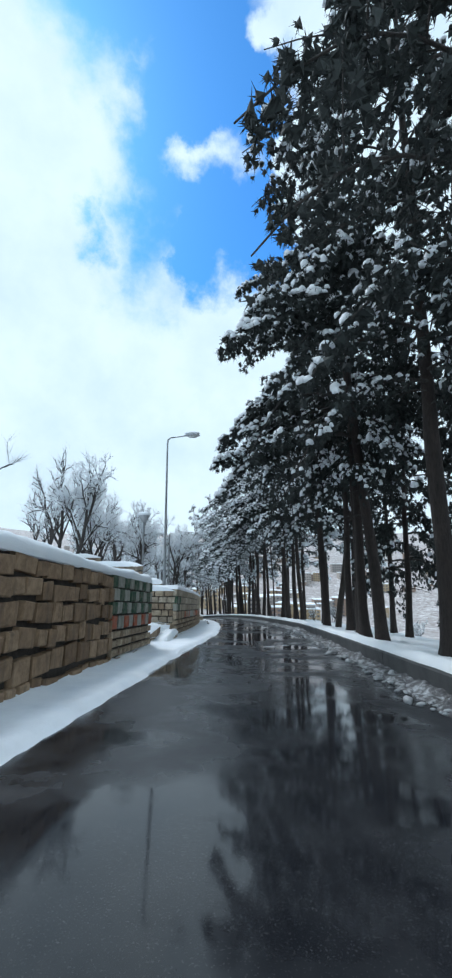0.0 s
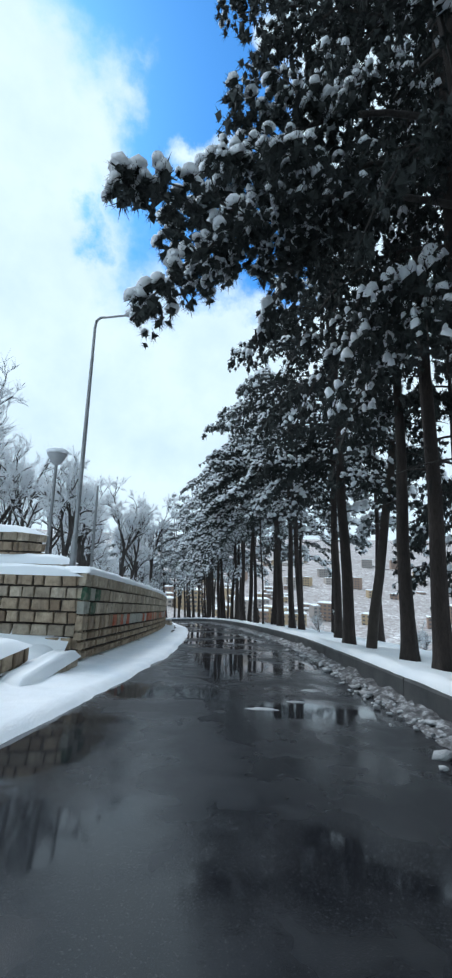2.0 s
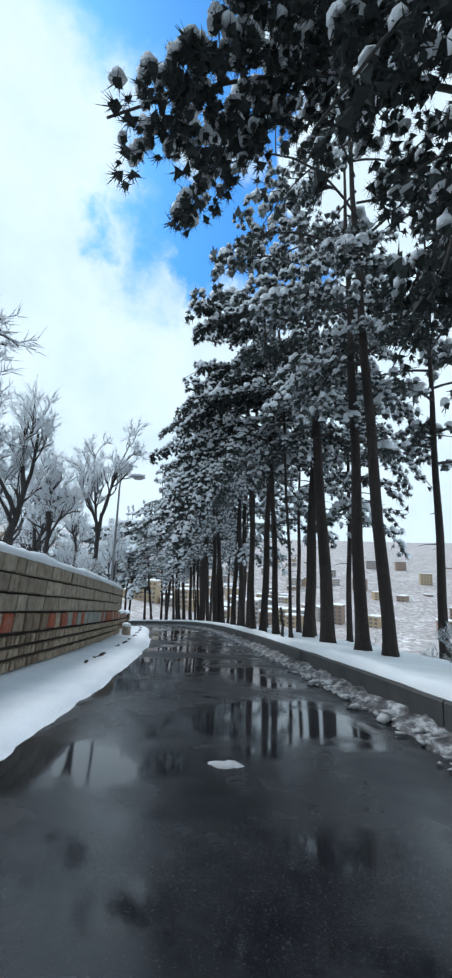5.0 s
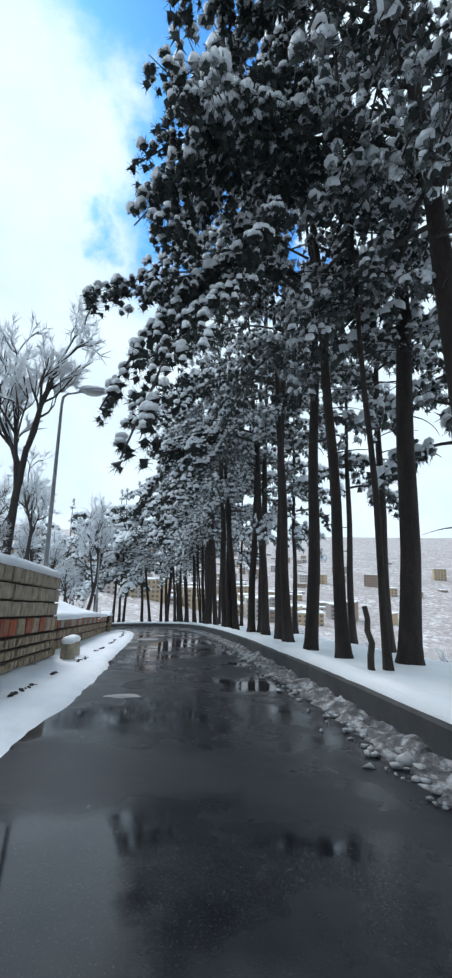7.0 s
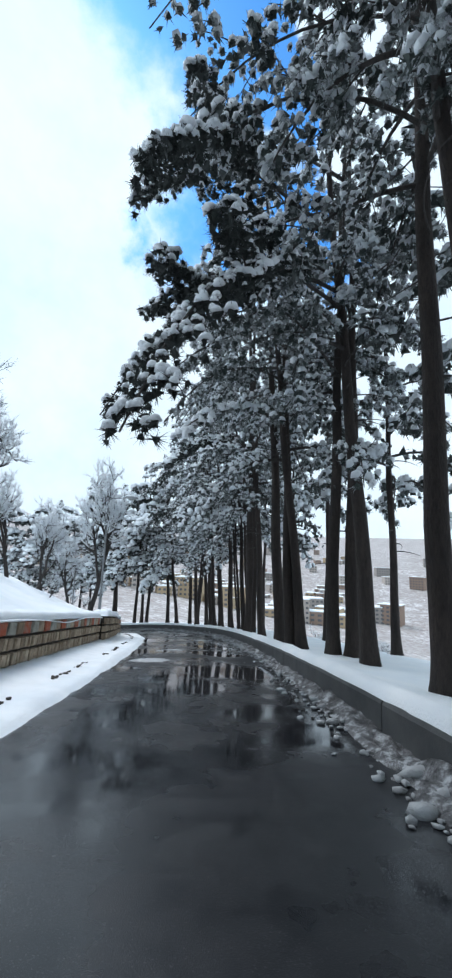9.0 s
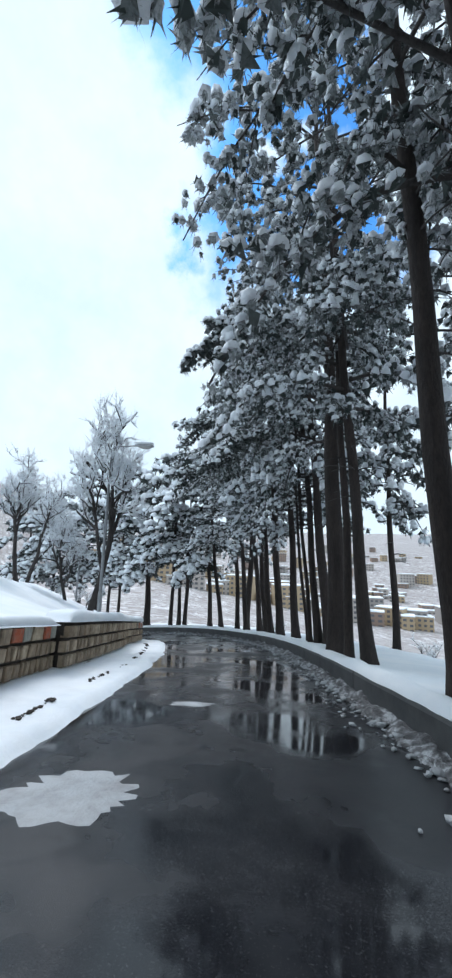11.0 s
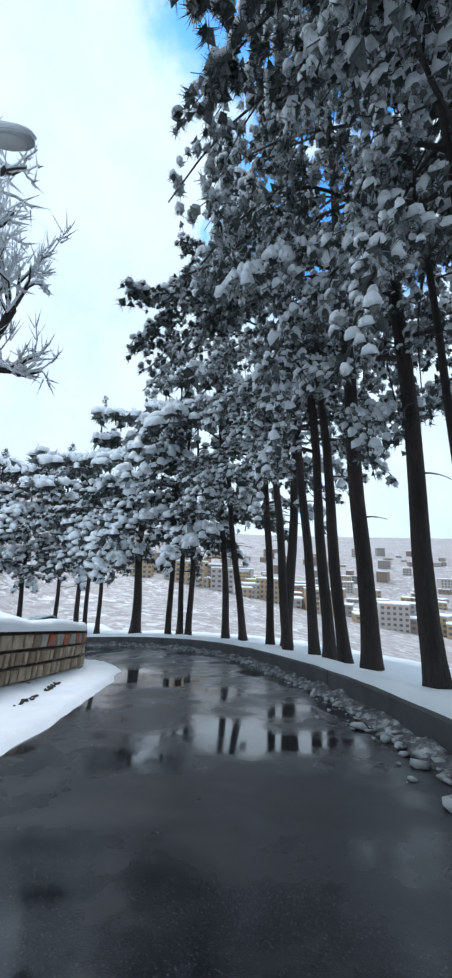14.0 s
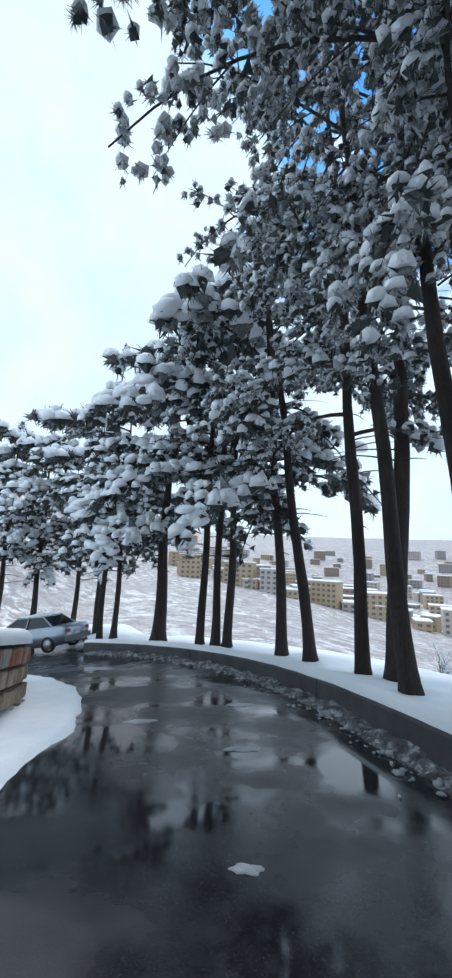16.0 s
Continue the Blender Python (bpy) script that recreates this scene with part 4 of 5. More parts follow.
# height on the trunk, length, turn back up the road, rise and droop
LONG = {8.3: ((7.0, 4.8, 0.25, 0.24, 0.46), (8.6, 4.2, 0.1, 0.24, 0.46)), 11.92: ((6.1, 4.5, 0.1, 0.24, 0.60), (6.9, 3.9, -0.15, 0.24, 0.6), (7.4, 4.3, 0.2, 0.24, 0.5)), 14.96: ((13.8, 4.6, 0.1, 0.24, 0.48),), 20.14: ((5.6, 3.7, 0.0, 0.24, 0.5),),
        23.22: ((6.6, 5.4, 0.0, 0.24, 0.46), (6.9, 5.0, 0.2, 0.24, 0.5), (9.2, 3.8, 0.1, 0.24, 0.48)),
        32.28: ((8.5, 4.7, 0.0, 0.24, 0.48), (7.9, 4.5, 0.2, 0.24, 0.48), (9.6, 4.2, -0.1, 0.24, 0.48), (10.8, 4.2, 0.1, 0.24, 0.48)), 35.15: ((7.6, 5.2, 0.75, 0.1, 0.95), (8.1, 4.9, 0.62, 0.1, 0.90)),
        42.73: ((7.6, 5.7, 0.62, 0.1, 0.85), (8.0, 5.1, 0.48, 0.1, 0.78), (9.6, 5.4, 0.45, 0.15, 0.6)), 44.20: ((12.6, 5.6, 0.3, 0.2, 0.5),),
        51.98: ((8.2, 3.8, 0.0, 0.2, 0.5),), 55.79: ((7.0, 4.4, 0.05, 0.2, 0.5),), 59.76: ((7.7, 4.6, 0.0, 0.2, 0.5),), 61.50: ((10.6, 3.7, 0.1, 0.2, 0.5),)}
for i, (x, y, d, full, *lean) in enumerate(PINES):
    broad = float(np.interp(y, (6, 10, 12, 16.4, 20, 23, 30, 33, 36, 40, 44, 46, 53, 56, 60, 65), (0.9, 0.8, 0.68, 0.64, 0.78, 0.85, 0.95, 0.9, 0.88, 0.86, 0.86, 0.86, 0.80, 0.78, 0.84, 0.95)))
    size = 1.0 if x > -5 else 1.2 if full else 0.9
    ax, ay = (*lean, 0.0, 0.0)[:2]
    pine(i, x, y, d, 2 if full and x < -5 else full, size, (-math.degrees(math.atan(ay)), math.degrees(math.atan(ax))), None, broad if x > -5 else 1.0, LONG.get(y, ()))
p = at(3.2, -6.4)
pine(70, p.x, p.y, 0.34, True, 0.68)


# ---- street lamps ----
def street_lamp(s, lat, high, base, out=1.0):
    root = new("street_lamp")
    root.matrix_basis = Matrix.Translation(at(s, lat, base)) @ Matrix.Rotation(heading(s) - math.pi / 2, 4, "Z")
    k = high - base
    pole, arm = Soup(), Soup()
    pole.tube([(0, 0, -0.4), (0, 0, 0.9), (0, 0, 0.95), (0, 0, k * 0.55), (0, 0, k - 0.25)], (0.075, 0.075, 0.055, 0.05, 0.035), 10)
    part("pole", pole.mesh("pole", STEEL), root)
    arm.tube([(0, 0, k - 0.3), (0.02, 0, k - 0.1), (0.12, 0, k), (0.12 + 0.4 * out, 0, k + 0.04), (out, 0, k + 0.09)], (0.035, 0.035, 0.032, 0.028, 0.026), 8)
    part("arm", arm.mesh("arm", STEEL), root)
    bm = bmesh.new()
    bmesh.ops.create_uvsphere(bm, u_segments=16, v_segments=10, radius=1.0)
    for v in bm.verts:
        t = (v.co.x + 1) / 2
        v.co = Vector((v.co.x * 0.36 + out + 0.24, v.co.y * (0.09 + 0.07 * t), max(v.co.z, -0.35) * 0.10 + k + 0.10))
    head = part("lamp_head", from_bm("lamp_head", bm, LAMP_GREY, True), root, "grey housing")
    bm = bmesh.new()
    bmesh.ops.create_uvsphere(bm, u_segments=14, v_segments=8, radius=1.0)
    for v in bm.verts:
        v.co = Vector((v.co.x * 0.24 + out + 0.28, v.co.y * 0.11, min(v.co.z, 0.2) * 0.08 + k + 0.065))
    part("lens", from_bm("lens", bm, LENS, True), head)
    cap = Soup()
    cap.blob(np.random.default_rng(3), (out + 0.25, 0, k + 0.20), (0.34, 0.13, 0.07), ICO2, 0.05)
    part("snow_cap", cap.mesh("snow_cap", SNOW), head, "snow on the lamp")
    tagged(root, "tall steel street lamp with snow on its head", "street lamp", "street lamps")


street_lamp(17.0, -3.8, 8.5, 1.7, 0.85)
street_lamp(37.45, -3.62, 6.72, 0.9, 0.5)
street_lamp(56.4, -4.1, 7.0, 1.0, 0.9)


# ---- leaning and broken trunks by the parapet ----
def dead_trunk(name, x, y, dia, top, label):
    s, lat, z = beside(x, y)
    foot = Vector((x, y, z + bank(s, lat) - 0.15))
    k = Soup()
    rng = np.random.default_rng(int(x * 10))
    n = 7
    pts = [foot.lerp(Vector(top), i / (n - 1)) + Vector((rng.uniform(-0.03, 0.03), rng.uniform(-0.03, 0.03), 0)) for i in range(n)]
    k.tube([tuple(p) for p in pts], np.linspace(dia / 2, dia * 0.36, n), 9)
    me = k.mesh(name, DEAD_WOOD)
    ob = new(name, me)
    tagged(ob, label, "tree trunk")


dead_trunk("leaning_trunk", 5.1, 19.0, 0.30, (6.3, 19.6, 2.9), "bare dark trunk leaning between the pines")
dead_trunk("broken_stump", 3.72, 33.6, 0.12, (3.62, 33.65, -3.95), "thin broken stump standing in the snow")


# ---- bare trees under snow ----
def bare_tree(seed, spread, upright, deep=5):
    """Shared meshes of a bare tree about six metres high: wood, and the snow lying on it."""
    rng = np.random.default_rng(seed)
    wood, snow = Soup(), Soup()

    def grow(p, d, length, r, level):
        if level == deep:
            # a last twig, thick with snow and tapering to its tip
            d = d + rng.normal(0, 0.25, 3)
            d /= np.linalg.norm(d)
            u = np.cross(d, (0.3, 0.2, 0.93))
            u /= np.linalg.norm(u)
            w = np.cross(d, u)
            length *= rng.uniform(0.7, 1.5)
            fat = rng.uniform(0.006, 0.014)
            mid = p + d * length * 0.12
            ring = [mid + fat * (math.cos(a) * u + math.sin(a) * w) for a in (0, 2.09, 4.19)]
            snow.add(np.array([p + d * length] + ring), [(0, 2, 1), (0, 3, 2), (0, 1, 3)])
            return
        n = 4 if level < 4 else 3
        pts = [p]
        for i in range(n - 1):
            d = d + rng.normal(0, 0.17 if level < 2 else 0.30, 3) + np.array([0, 0, 0.11 if level < 4 else 0.02])
            d /= np.linalg.norm(d)
            pts.append(pts[-1] + d * length / (n - 1))
        pts = np.array(pts)
        rad = np.linspace(r, r * 0.62, n)
        if level < min(deep, 4):
            wood.tube(pts, rad, 6 if level < 2 else 4 if level < 4 else 3)
        if level > 0:
            up = np.array([0, 0, 1.0])
            flat = 1 - abs(d[2]) * 0.6
            snow.tube(pts[1 if level < 3 else 0:] + up * (rad[1 if level < 3 else 0:, None] * 0.6 + 0.012), (rad * 0.50 + 0.010 * flat)[1 if level < 3 else 0:], 4 if level < 4 else 3)
        kids = (5, 4, 4, 4, 4)[level] if level < deep - 1 else 8
        for i in range(kids):
            at_u = rng.uniform(0.35, 1.0) if level else rng.uniform(0.45, 1.0)
            q = np.array([np.interp(at_u * (n - 1), range(n), pts[:, k]) for k in range(3)])
            a = rng.uniform(0, 6.28)
            side = np.array([math.cos(a), math.sin(a), rng.uniform(-0.1, 0.6) * upright])
            nd = d * 0.75 + side * spread
            nd /= np.linalg.norm(nd)
            grow(q, nd, length * rng.uniform(0.48, 0.74), r * rng.uniform(0.45, 0.62), level + 1)
    grow(np.array([0, 0, -0.3]), np.array([rng.uniform(-0.2, 0.2), rng.uniform(-0.2, 0.2), 1.0]), 2.0, 0.095, 0)
    return wood.mesh("wood", DARK_BARK), snow.mesh("snow_load", SNOW_TREE)


SHRUB = bare_tree(47, 1.0, 0.8, 4)
BARE_FAR = bare_tree(44, 0.8, 1.1, 4)
BARE = [bare_tree(41, 0.72, 1.2), bare_tree(42, 0.62, 1.4), bare_tree(43, 0.78, 1.1)]


def put_bare(i, x, y, size, label="bare tree with every twig under snow", name="bare_tree", drop=0.05, tilt=(0, 0), wide=0.9):
    root = new(name)
    s, lat, z = beside(x, y)
    h = z + bank(s, lat) if abs(lat) < 11 else land(x, y)
    root.matrix_basis = pose(x, y, h - drop, tilt[0], tilt[1], (i * 67) % 360) @ Matrix.Diagonal((size * wide, size * wide, size * 1.2, 1))
    for nm, data, lb in zip(("wood", "snow_load"), (BARE_FAR if lat < -8.7 else BARE[i % 3]) if name == "bare_tree" else SHRUB, ("", "snow on the twigs")):
        tagged(part(nm, data, root, lb), kind="stuff")
    tagged(root, label, "tree", "bare snowy trees" if name == "bare_tree" else "snowy shrubs")


LEFT_TREES = [(18.3, -8.6, 1.25), (14.5, -11.0, 1.15), (9.0, -10.5, 0.9), (23.0, -8.5, 1.15), (25.2, -4.7, 0.9), (27.0, -6.6, 1.1), (28.8, -4.8, 0.95),
              (30.6, -7.4, 1.2), (32.0, -5.0, 0.9), (35.6, -6.2, 1.0), (36.4, -9.0, 1.1), (24.5, -12, 1.3), (30, -11.5, 1.3), (37, -13, 1.3), (41.5, -8.0, 0.8), (44.0, -10.0, 1.3),
              (46.5, -7.2, 1.15), (49.0, -9.0, 1.2), (52.0, -7.4, 0.9), (57.0, -6.8, 0.9), (59.5, -5.6, 0.8), (61.5, -7.5, 0.95), (42, -13.5, 1.1), (49, -13.0, 1.2), (20, -15, 1.3), (12.5, -18, 1.2), (33, -16, 1.4), (56, -11, 1.2), (20.5, -9.8, 1.3), (22.2, -6.4, 1.1), (26.2, -9.4, 1.2), (29.5, -9.2, 1.25), (33.2, -7.6, 1.1), (39.5, -10.8, 1.2), (47.5, -11.2, 1.3), (53.0, -10.8, 1.2)]
for i, (s, lat, size) in enumerate(LEFT_TREES):
    p = at(s, lat)
    put_bare(i, p.x, p.y, size * 1.15)
p = at(36.2, -4.25)
put_bare(1, p.x, p.y, 1.6, tilt=(0, 6), wide=0.8)
p = at(57.6, -4.75)
put_bare(2, p.x, p.y, 2.1, wide=0.70)
for i, (s, lat, size) in enumerate([(27, -4.3, 0.33), (31.3, -4.2, 0.36), (34.9, -4.2, 0.4), (36.2, -4.6, 0.42), (22.6, -4.4, 0.3), (41.0, -5.2, 0.3), (45.0, -5.6, 0.3), (50.3, -5.5, 0.32), (59.5, -4.9, 0.3), (62.0, -5.2, 0.3)]):
    p = at(s, lat)
    put_bare(i + 1, p.x, p.y, size, "low shrub bent under snow", "snowy_shrub", 0.35)
for i, (s, lat, size) in enumerate([(26.8, 4.6, 0.34), (28.3, 6.1, 0.45), (26.0, 8.5, 0.55), (24.5, 7.6, 0.4), (21.0, 8.5, 0.5), (34.0, 9.0, 0.5), (40.5, 9.5, 0.55), (47.0, 9.5, 0.55), (53.0, 9.0, 0.5), (57.5, 9.0, 0.5), (66.0, 9.0, 0.5)]):
    p = at(s, lat)
    put_bare(i, p.x, p.y, size, "bare shrub below the road in the snow", "snowy_shrub", 0.4)


# ---- lamp posts on the terrace ----
def bowl_lamp(s, lat, base, high):
    root = new("post_lamp")
    root.matrix_basis = Matrix.Translation(at(s, lat, base))
    k = high - base
    q = Soup()
    q.tube([(0, 0, -0.3), (0, 0, k * 0.5), (0, 0, k - 0.3)], (0.05, 0.045, 0.04), 8)
    part("pole", q.mesh("pole", STEEL), root)
    q = Soup()
    q.tube([(0, 0, k - 0.32), (0, 0, k - 0.28), (0, 0, k - 0.02), (0, 0, k), (0, 0, k + 0.01)], (0.05, 0.12, 0.27, 0.28, 0.02), 16)
    part("bowl", q.mesh("bowl", LAMP_GREY), root, "grey bowl-shaped lamp")
    q = Soup()
    q.blob(np.random.default_rng(8), (0, 0, k + 0.06), (0.29, 0.29, 0.13), ICO2, 0.03)
    part("snow_cap", q.mesh("snow_cap", SNOW), root, "cap of snow")
    tagged(root, "garden lamp post with a bowl head capped by snow", "lamp post")


bowl_lamp(18.5, -5.1, 1.8, 5.35)


def thin_post(s, lat, base, high):
    q = Soup()
    q.tube([(0, 0, -0.3), (0, 0, (high - base) * 0.6), (0, 0, high - base), (0, 0, high - base + 0.01)], (0.04, 0.035, 0.03, 0.002), 7)
    ob = new("metal_post", q.mesh("metal_post", STEEL))
    ob.matrix_basis = Matrix.Translation(at(s, lat, base))
    tagged(ob, "thin grey metal post behind the wall", "post")


thin_post(18.6, -3.9, 1.7, 4.5)
thin_post(61.5, -5.4, 2.2, 4.4)


# ---- stone blocks of the stair between the walls ----
def block(name, s0, s1, lat0, lat1, h0, h1, label):
    """A masonry block with coursed stones on the sides towards the road and a cap of snow."""
    root = new(name)
    mid = at((s0 + s1) / 2, (lat0 + lat1) / 2, 0)
    root.matrix_basis = Matrix.Translation((mid.x, mid.y, mid.z)) @ Matrix.Rotation(heading((s0 + s1) / 2) - math.pi / 2, 4, "Z")
    wx, wy = abs(lat1 - lat0), s1 - s0
    bm = bmesh.new()
    bmesh.ops.create_cube(bm, size=1.0)
    for v in bm.verts:
        v.co = Vector((v.co.x * (wx - 0.1), v.co.y * (wy - 0.1), h0 + (v.co.z + 0.5) * (h1 - h0)))
    part("core", from_bm("core", bm, MORTAR), root)
    rng = np.random.default_rng(int(s0 * 7))
    rows = max(1, round((h1 - h0) / 0.24))
    dh = (h1 - h0) / rows
    for r in range(rows):
        for face, span in (("front", wx), ("side", wy)):
            c = -span / 2
            while c < span / 2 - 0.08:
                w = min(rng.uniform(0.22, 0.42), span / 2 - c)
                z = h0 + dh * (r + 0.5)
                if face == "front":
                    m = Matrix.Translation((c + w / 2, -wy / 2 + 0.03, z)) @ Matrix.Diagonal((w - 0.042, 0.14, dh - 0.042, 1))
                else:
                    m = Matrix.Translation((wx / 2 - 0.03, c + w / 2, z)) @ Matrix.Rotation(math.pi / 2, 4, "Z") @ Matrix.Diagonal((w - 0.042, 0.14, dh - 0.042, 1))
                part("stone", STONES["tan" if r % 3 else "plain"][int(rng.integers(6))], root, m=m)
                c += w
    v, f = [], []
    n = 14
    for i in range(n + 1):
        for j in range(n + 1):
            a, b = i / n * 2 - 1, j / n * 2 - 1
            e = (1 - abs(a) ** 8) * (1 - abs(b) ** 8)
            v.append((a * (wx / 2 + 0.06), b * (wy / 2 + 0.06), h1 - 0.03 + e * (0.20 + 0.06 * noise.noise((a * 2 + s0, b * 2, h1)))))
    for i in range(n):
        for j in range(n):
            k = i * (n + 1) + j
            f.append((k, k + n + 1, k + n + 2, k + 1))
    part("snow_cap", mesh_from("snow_cap", v, f, SNOW), root, "thick cushion of snow")
    tagged(root, label, "stone block", "stepped stone blocks")


block("stair_block", 16.9, 18.2, -8.6, -5.05, 1.3, 2.95, "stepped stone planter block under a cushion of snow")
block("stair_block", 16.7, 17.6, -6.4, -3.95, 1.3, 2.20, "low stone planter block under a cushion of snow")
block("stair_block", 18.4, 20.0, -11.5, -7.6, 1.5, 3.5, "stepped stone planter block under a cushion of snow")
block("wall_return", 15.98, 16.5, -8.6, -3.2, -0.1, 1.88, "stone wall end facing uphill beside the snowy steps")
block("low_step", 12.2, 14.46, -5.2, -3.42, -0.1, 0.46, "stone step buried in snow beside the wall")
block("low_step", 14.5, 15.64, -5.2, -3.42, -0.1, 0.26, "low stone step buried in snow beside the wall")
block("low_step", 13.4, 15.6, -3.38, -3.0, -0.1, 0.18, "low stone step buried in snow beside the wall")


# ---- round stones at the wall's end ----
def bollard(s, lat, r, h):
    q = Soup()
    q.tube([(0, 0, -0.1), (0, 0, h * 0.3), (0, 0, h * 0.9), (0, 0, h), (0, 0, h + 0.005)], (r, r * 1.04, r, r * 0.8, 0.01), 14)
    ob = new("round_stone", q.mesh("round_stone", STONE))
    ob.matrix_basis = Matrix.Translation(at(s, lat, 0.05))
    q = Soup()
    q.blob(np.random.default_rng(2), (0, 0, h + 0.03), (r * 1.0, r * 1.0, 0.10), ICO2, 0.03)
    part("snow_cap", q.mesh("snow_cap", SNOW), ob, "cap of snow")
    tagged(ob, "short round stone post capped with snow at the wall foot", "stone post", "round stones")


bollard(36.9, -2.78, 0.16, 0.42)
bollard(37.8, -2.88, 0.17, 0.40)


def build_grit():
    """A row of dark clods where the plough's edge cut the verge."""
    rng = np.random.default_rng(12)
    q = Soup()
    for i in range(700):
        s = rng.uniform(28, 64)
        if noise.noise((s * 0.8, 0, 1)) < 0.05:
            continue
        r = rng.uniform(0.008, 0.026)
        q.blob(rng, at(s, -2.45 + 0.10 * noise.noise((s * 0.4, 3, 1)) + rng.normal(0, 0.025), 0.10 + r * 0.2), (r * 1.6, r * 1.3, r * 0.8), ICO0, 0.2)
    tagged(new("dark_clods", q.mesh("dark_clods", DEAD_WOOD, False)), "row of dark clods along the ploughed snow", "clods", kind="stuff")


build_grit()


# ---- parked car past the bend ----
PAINT = plain("silver_blue_paint", (0.34, 0.40, 0.46), 0.25, 0.6, 0.1)
GLASS_DARK = plain("dark_car_glass", (0.015, 0.017, 0.02), 0.08, 0, 0.2)
RUBBER = plain("black_rubber", (0.02, 0.02, 0.02), 0.8, 0, 0.3)
RED_LENS = plain("red_lamp_lens", (0.25, 0.012, 0.010), 0.2)
PLASTIC = plain("grey_bumper_plastic", (0.12, 0.13, 0.14), 0.5)
ALLOY = plain("grey_wheel_rim", (0.35, 0.36, 0.37), 0.35, 0.8)


def car(place, yaw, tilt):
    """A saloon, 4.4 m long, its nose towards +x."""
    root = new("saloon_car")
    root.matrix_basis = Matrix.Translation(place) @ Matrix.Rotation(yaw, 4, "Z") @ Matrix.Rotation(tilt, 4, "Y")
    # stations along the car: x, half width, floor, belt
    st = [(-2.2, 0.70, 0.45, 0.86), (-2.1, 0.80, 0.30, 0.97), (-1.6, 0.84, 0.22, 1.00), (-0.6, 0.85, 0.20, 0.97), (0.6, 0.85, 0.20, 0.93), (1.3, 0.84, 0.20, 0.88), (1.9, 0.80, 0.25, 0.78), (2.2, 0.64, 0.38, 0.62)]
    v, f = [], []
    for x, w, lo, hi in st:
        mid = (lo + hi) / 2
        v += [(x, -w * 0.9, lo), (x, -w, mid), (x, -w * 0.96, hi - 0.06), (x, -w * 0.84, hi), (x, w * 0.84, hi), (x, w * 0.96, hi - 0.06), (x, w, mid), (x, w * 0.9, lo)]
    for i in range(len(st) - 1):
        for j in range(8):
            k = (j + 1) % 8
            f.append((i * 8 + j, (i + 1) * 8 + j, (i + 1) * 8 + k, i * 8 + k))
    f += [tuple(range(8)), tuple(reversed(range((len(st) - 1) * 8, len(st) * 8)))]
    part("body", mesh_from("body", v, f, PAINT), root)
    # cabin: glass below, roof above
    lo, hi = [(-1.55, 0.74), (1.15, 0.74)], [(-0.95, 0.56), (0.35, 0.56)]
    v = [(lo[0][0], -lo[0][1], 0.96), (lo[1][0], -lo[1][1], 0.90), (lo[1][0], lo[1][1], 0.90), (lo[0][0], lo[0][1], 0.96),
         (hi[0][0], -hi[0][1], 1.37), (hi[1][0], -hi[1][1], 1.38), (hi[1][0], hi[1][1], 1.38), (hi[0][0], hi[0][1], 1.37)]
    f = [(0, 1, 5, 4), (1, 2, 6, 5), (2, 3, 7, 6), (3, 0, 4, 7)]
    part("glasshouse", mesh_from("glasshouse", v, f, GLASS_DARK, False), root, "dark glass all round")
    bm = bmesh.new()
    bmesh.ops.create_cube(bm, size=1.0)
    for q in bm.verts:
        q.co = Vector((-0.3 + q.co.x * 1.42, q.co.y * 1.2, 1.395 + q.co.z * 0.06))
    bmesh.ops.bevel(bm, geom=list(bm.edges), offset=0.025, segments=2, affect="EDGES")
    part("roof", from_bm("roof", bm, PAINT), root)
    for sx in (-1, 1):
        for a, b in (((-1.55, 0.745 * sx, 0.96), (-0.95, 0.57 * sx, 1.38)), ((-0.25, 0.76 * sx, 0.95), (-0.25, 0.58 * sx, 1.38)), ((1.15, 0.745 * sx, 0.90), (0.35, 0.57 * sx, 1.38))):
            q = Soup()
            q.tube([a, tuple((m + n) / 2 for m, n in zip(a, b)), b], (0.035, 0.03, 0.03), 6)
            part("pillar", q.mesh("pillar", PAINT), root)
    for x in (-1.35, 1.35):
        for y in (-0.76, 0.76):
            q = Soup()
            q.tube([(x, y - 0.09, 0.30), (x, y - 0.085, 0.30), (x, y + 0.085, 0.30), (x, y + 0.09, 0.30)], (0.24, 0.30, 0.30, 0.24), 20)
            tyre = part("tyre", q.mesh("tyre", RUBBER), root)
            q = Soup()
            q.tube([(x, y - 0.095, 0.30), (x, y - 0.09, 0.30), (x, y + 0.09, 0.30), (x, y + 0.095, 0.30)], (0.02, 0.19, 0.19, 0.02), 16)
            part("rim", q.mesh("rim", ALLOY), tyre)
    for name, x, y, z, dx, dy, dz, mat in (("rear_bumper", -2.2, 0, 0.48, 0.14, 1.52, 0.20, PLASTIC), ("front_bumper", 2.18, 0, 0.45, 0.16, 1.42, 0.2, PLASTIC), ("tail_light", -2.16, 0.60, 0.78, 0.10, 0.26, 0.14, RED_LENS),
                                           ("tail_light", -2.16, -0.60, 0.78, 0.10, 0.26, 0.14, RED_LENS), ("plate", -2.215, 0, 0.74, 0.03, 0.46, 0.11, ALLOY)):
        bm = bmesh.new()
        bmesh.ops.create_cube(bm, size=1.0)
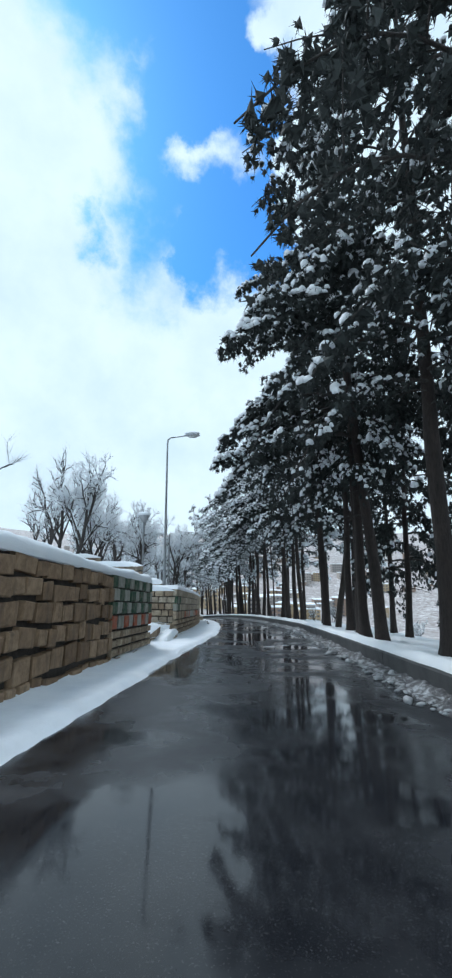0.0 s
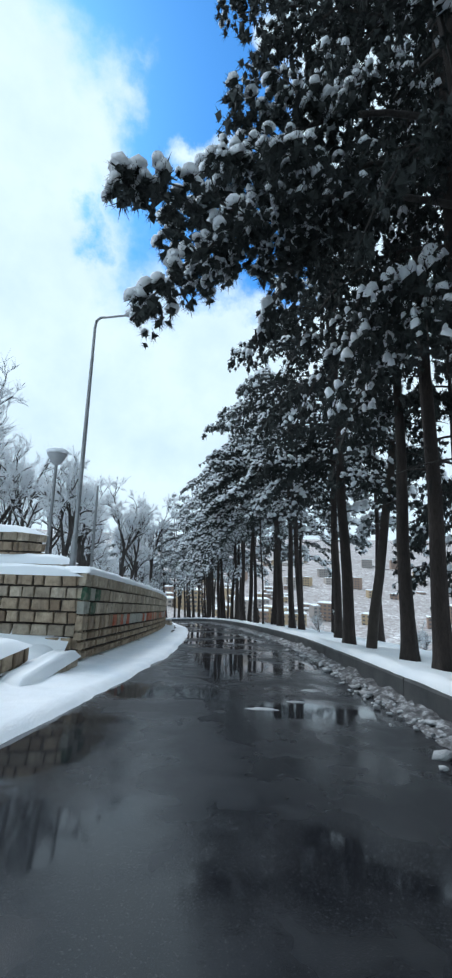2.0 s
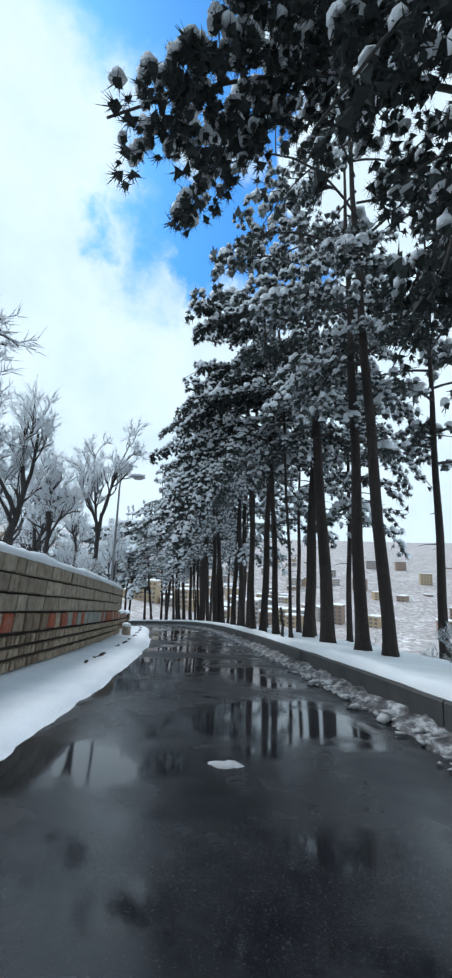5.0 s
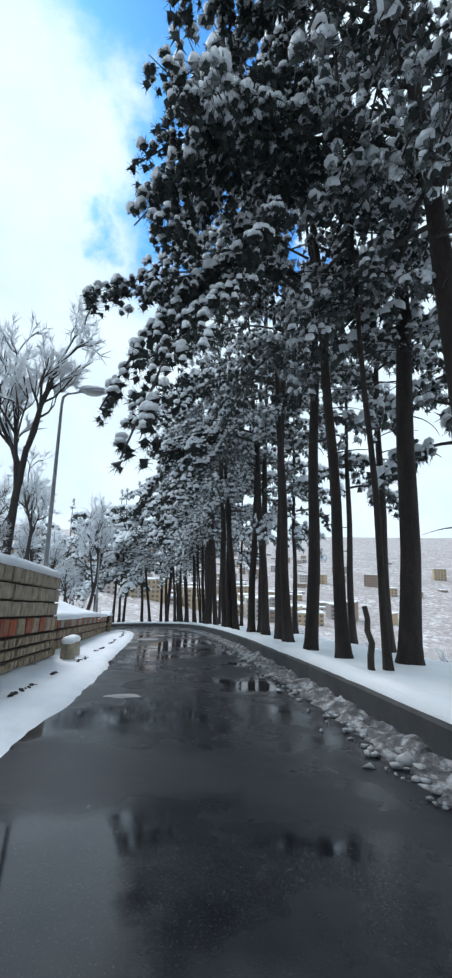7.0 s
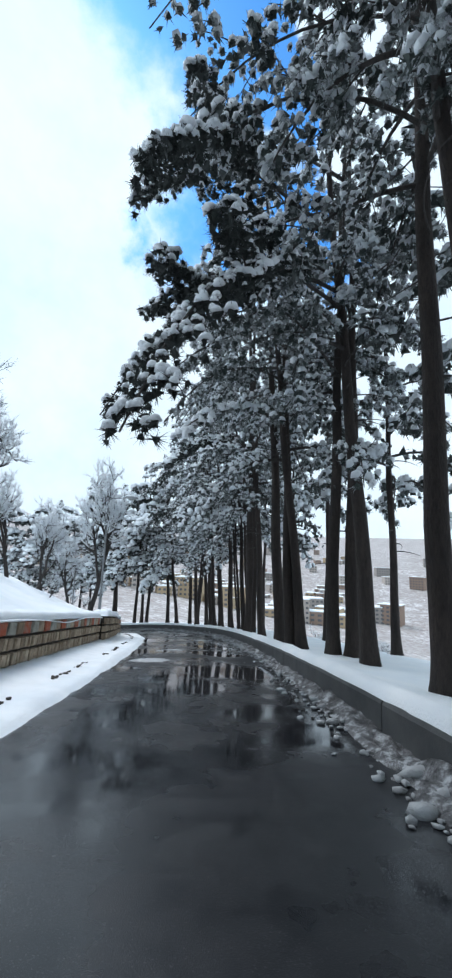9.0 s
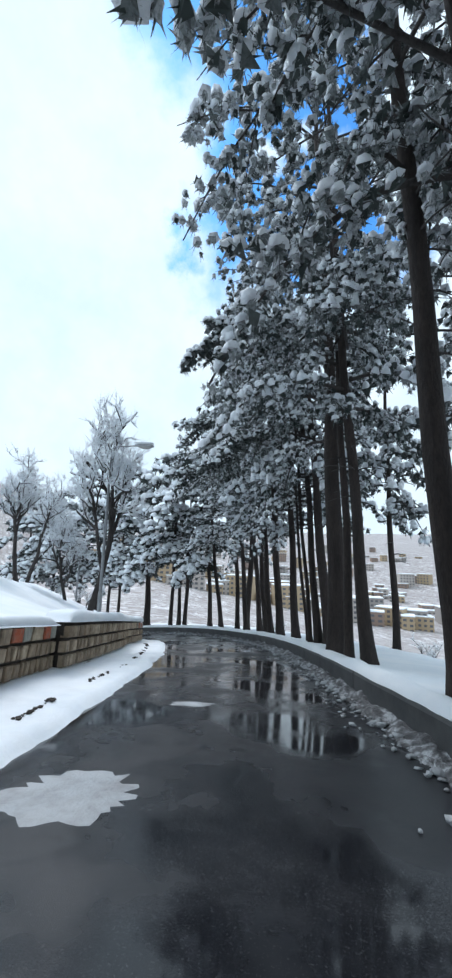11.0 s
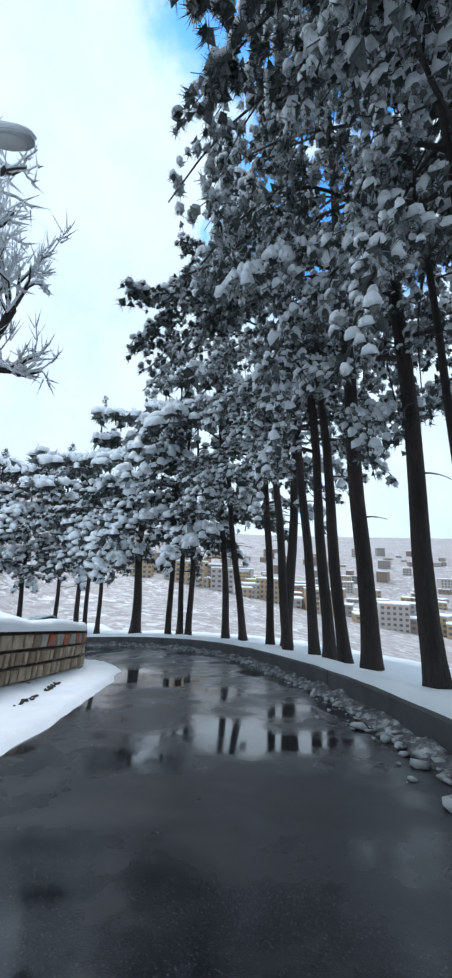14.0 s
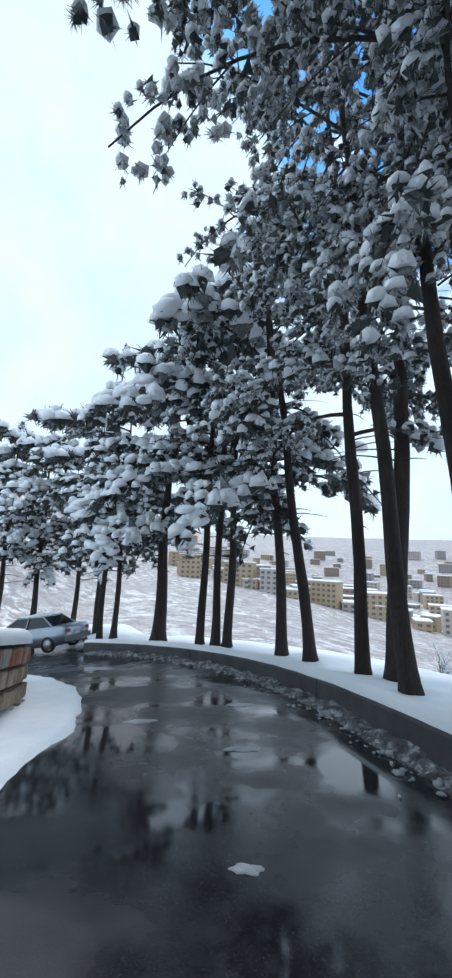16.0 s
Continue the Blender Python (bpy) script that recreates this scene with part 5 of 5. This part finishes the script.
        for q in bm.verts:
            q.co = Vector((x + q.co.x * dx, y + q.co.y * dy, z + q.co.z * dz))
        bmesh.ops.bevel(bm, geom=list(bm.edges), offset=0.012, segments=1, affect="EDGES")
        part(name, from_bm(name, bm, mat), root)
    v, f, n = [], [], 8
    for i in range(n + 1):
        for j in range(n + 1):
            a, b = i / n * 2 - 1, j / n * 2 - 1
            v.append((-0.3 + a * 0.66, b * 0.55, 1.42 + 0.07 * (1 - a ** 6) * (1 - b ** 6)))
    for i in range(n):
        for j in range(n):
            k = i * (n + 1) + j
            f.append((k, k + n + 1, k + n + 2, k + 1))
    part("roof_snow", mesh_from("roof_snow", v, f, SNOW), root, "snow on the roof")
    tagged(root, "silver-blue saloon car parked past the bend", "car")


car(at(76.5, 2.75, 0.02), heading(76.2) + 0.06, 0.155)


# ---- the town across the valley ----
PLASTER = [plain("grey_plaster", (0.36, 0.33, 0.31), 0.9), plain("ochre_plaster", (0.48, 0.37, 0.24), 0.9), plain("pale_plaster", (0.50, 0.45, 0.41), 0.9), plain("brick_walls", (0.33, 0.24, 0.19), 0.9)]
# Panes paled in colour to stand in for haze across the valley.
PANE = plain("hazed_window_glass", (0.13, 0.13, 0.14), 0.3)


def far_mesh(material, wx, wy, hz):
    bm = bmesh.new()
    bmesh.ops.create_cube(bm, size=1.0)
    for v in bm.verts:
        v.co = Vector((v.co.x * wx, v.co.y * wy, (v.co.z + 0.5) * hz - 3 * (v.co.z < 0)))
    return from_bm("wall", bm, material)


PANE_MESH = far_mesh(PANE, 1, 1, 1)
ROOF_MESH = far_mesh(SNOW, 1, 1, 1)


def house(x, y, w, d, storeys, tone, yaw):
    root = new("house")
    h = storeys * 3.1
    root.matrix_basis = Matrix.Translation((x, y, land(x, y) - 0.5)) @ Matrix.Rotation(yaw, 4, "Z")
    part("wall", far_mesh(PLASTER[tone], w, d, h), root)
    part("roof", ROOF_MESH, root, "flat roof under snow", Matrix.Translation((0, 0, h + 0.1)) @ Matrix.Diagonal((w + 0.6, d + 0.6, 0.15, 1)))
    n = max(2, int(w / 3.2))
    for s in range(storeys):
        for i in range(n):
            m = Matrix.Translation(((i + 0.5) / n * w - w / 2, -d / 2, s * 3.1 + 1.1)) @ Matrix.Diagonal((w / n * 0.52, 0.16, 0.37, 1))
            part("window", PANE_MESH, root, m=m)
    tagged(root, ("grey plastered", "ochre plastered", "pale plastered", "brick")[tone] + " house under snow across the valley", "house", "houses across the valley")


rng = np.random.default_rng(77)
for i in range(230):
    az, dist = radians(rng.uniform(-30, 62) if i % 2 else rng.uniform(-30, 12)), 270 + 560 * rng.random() ** (1.1 if i % 2 else 2.2)
    x, y = 0 + math.sin(az) * dist, 45 + math.cos(az) * dist
    big = rng.random() < 0.3
    house(x, y, rng.uniform(12, 20) if big else rng.uniform(7, 12), rng.uniform(9, 13), int(rng.integers(3, 6)) if big else int(rng.integers(1, 4)), int(rng.choice([0, 1, 1, 2, 3, 3])), -az + rng.uniform(-0.4, 0.4))
p = at(24, -24)
house(p.x, p.y, 8, 6, 1, 2, heading(24) - math.pi / 2)


# ---- stones of the walls ----
stones_along(w1, 2.0, 8.6, 0.0, BIG, lambda s, h, k: None, 3, 13, "brown")
stones_along(w1, 8.6, 12.0, 0.0, TALL, lambda s, h, k: ("green", "white")[(k + int(h * 3.5)) % 2] if h > 1.05 else ("red", "white")[k % 2] if h > 0.72 else None, 8, 13)
stones_along(w1, S0 + 10, 2.0, 0.0, BIG, lambda s, h, k: None, 4, -20, "brown")
stones_along(w2, 16.0, 36.9, 0.05, TALL, flag(16.0, 16.9, 1.6), 5, 27.8)
stones_along(w3, 37.0, 49.6, -0.25, LOW, lambda s, h, k: ("red", "white", "tan")[k % 3] if h > 0.68 else None, 6, 50)
stones_along(w4, 49.65, 64.9, -0.05, LOW, lambda s, h, k: ("red", "white")[k % 2] if h > 0.68 and s > 60 else None, 7, 66)
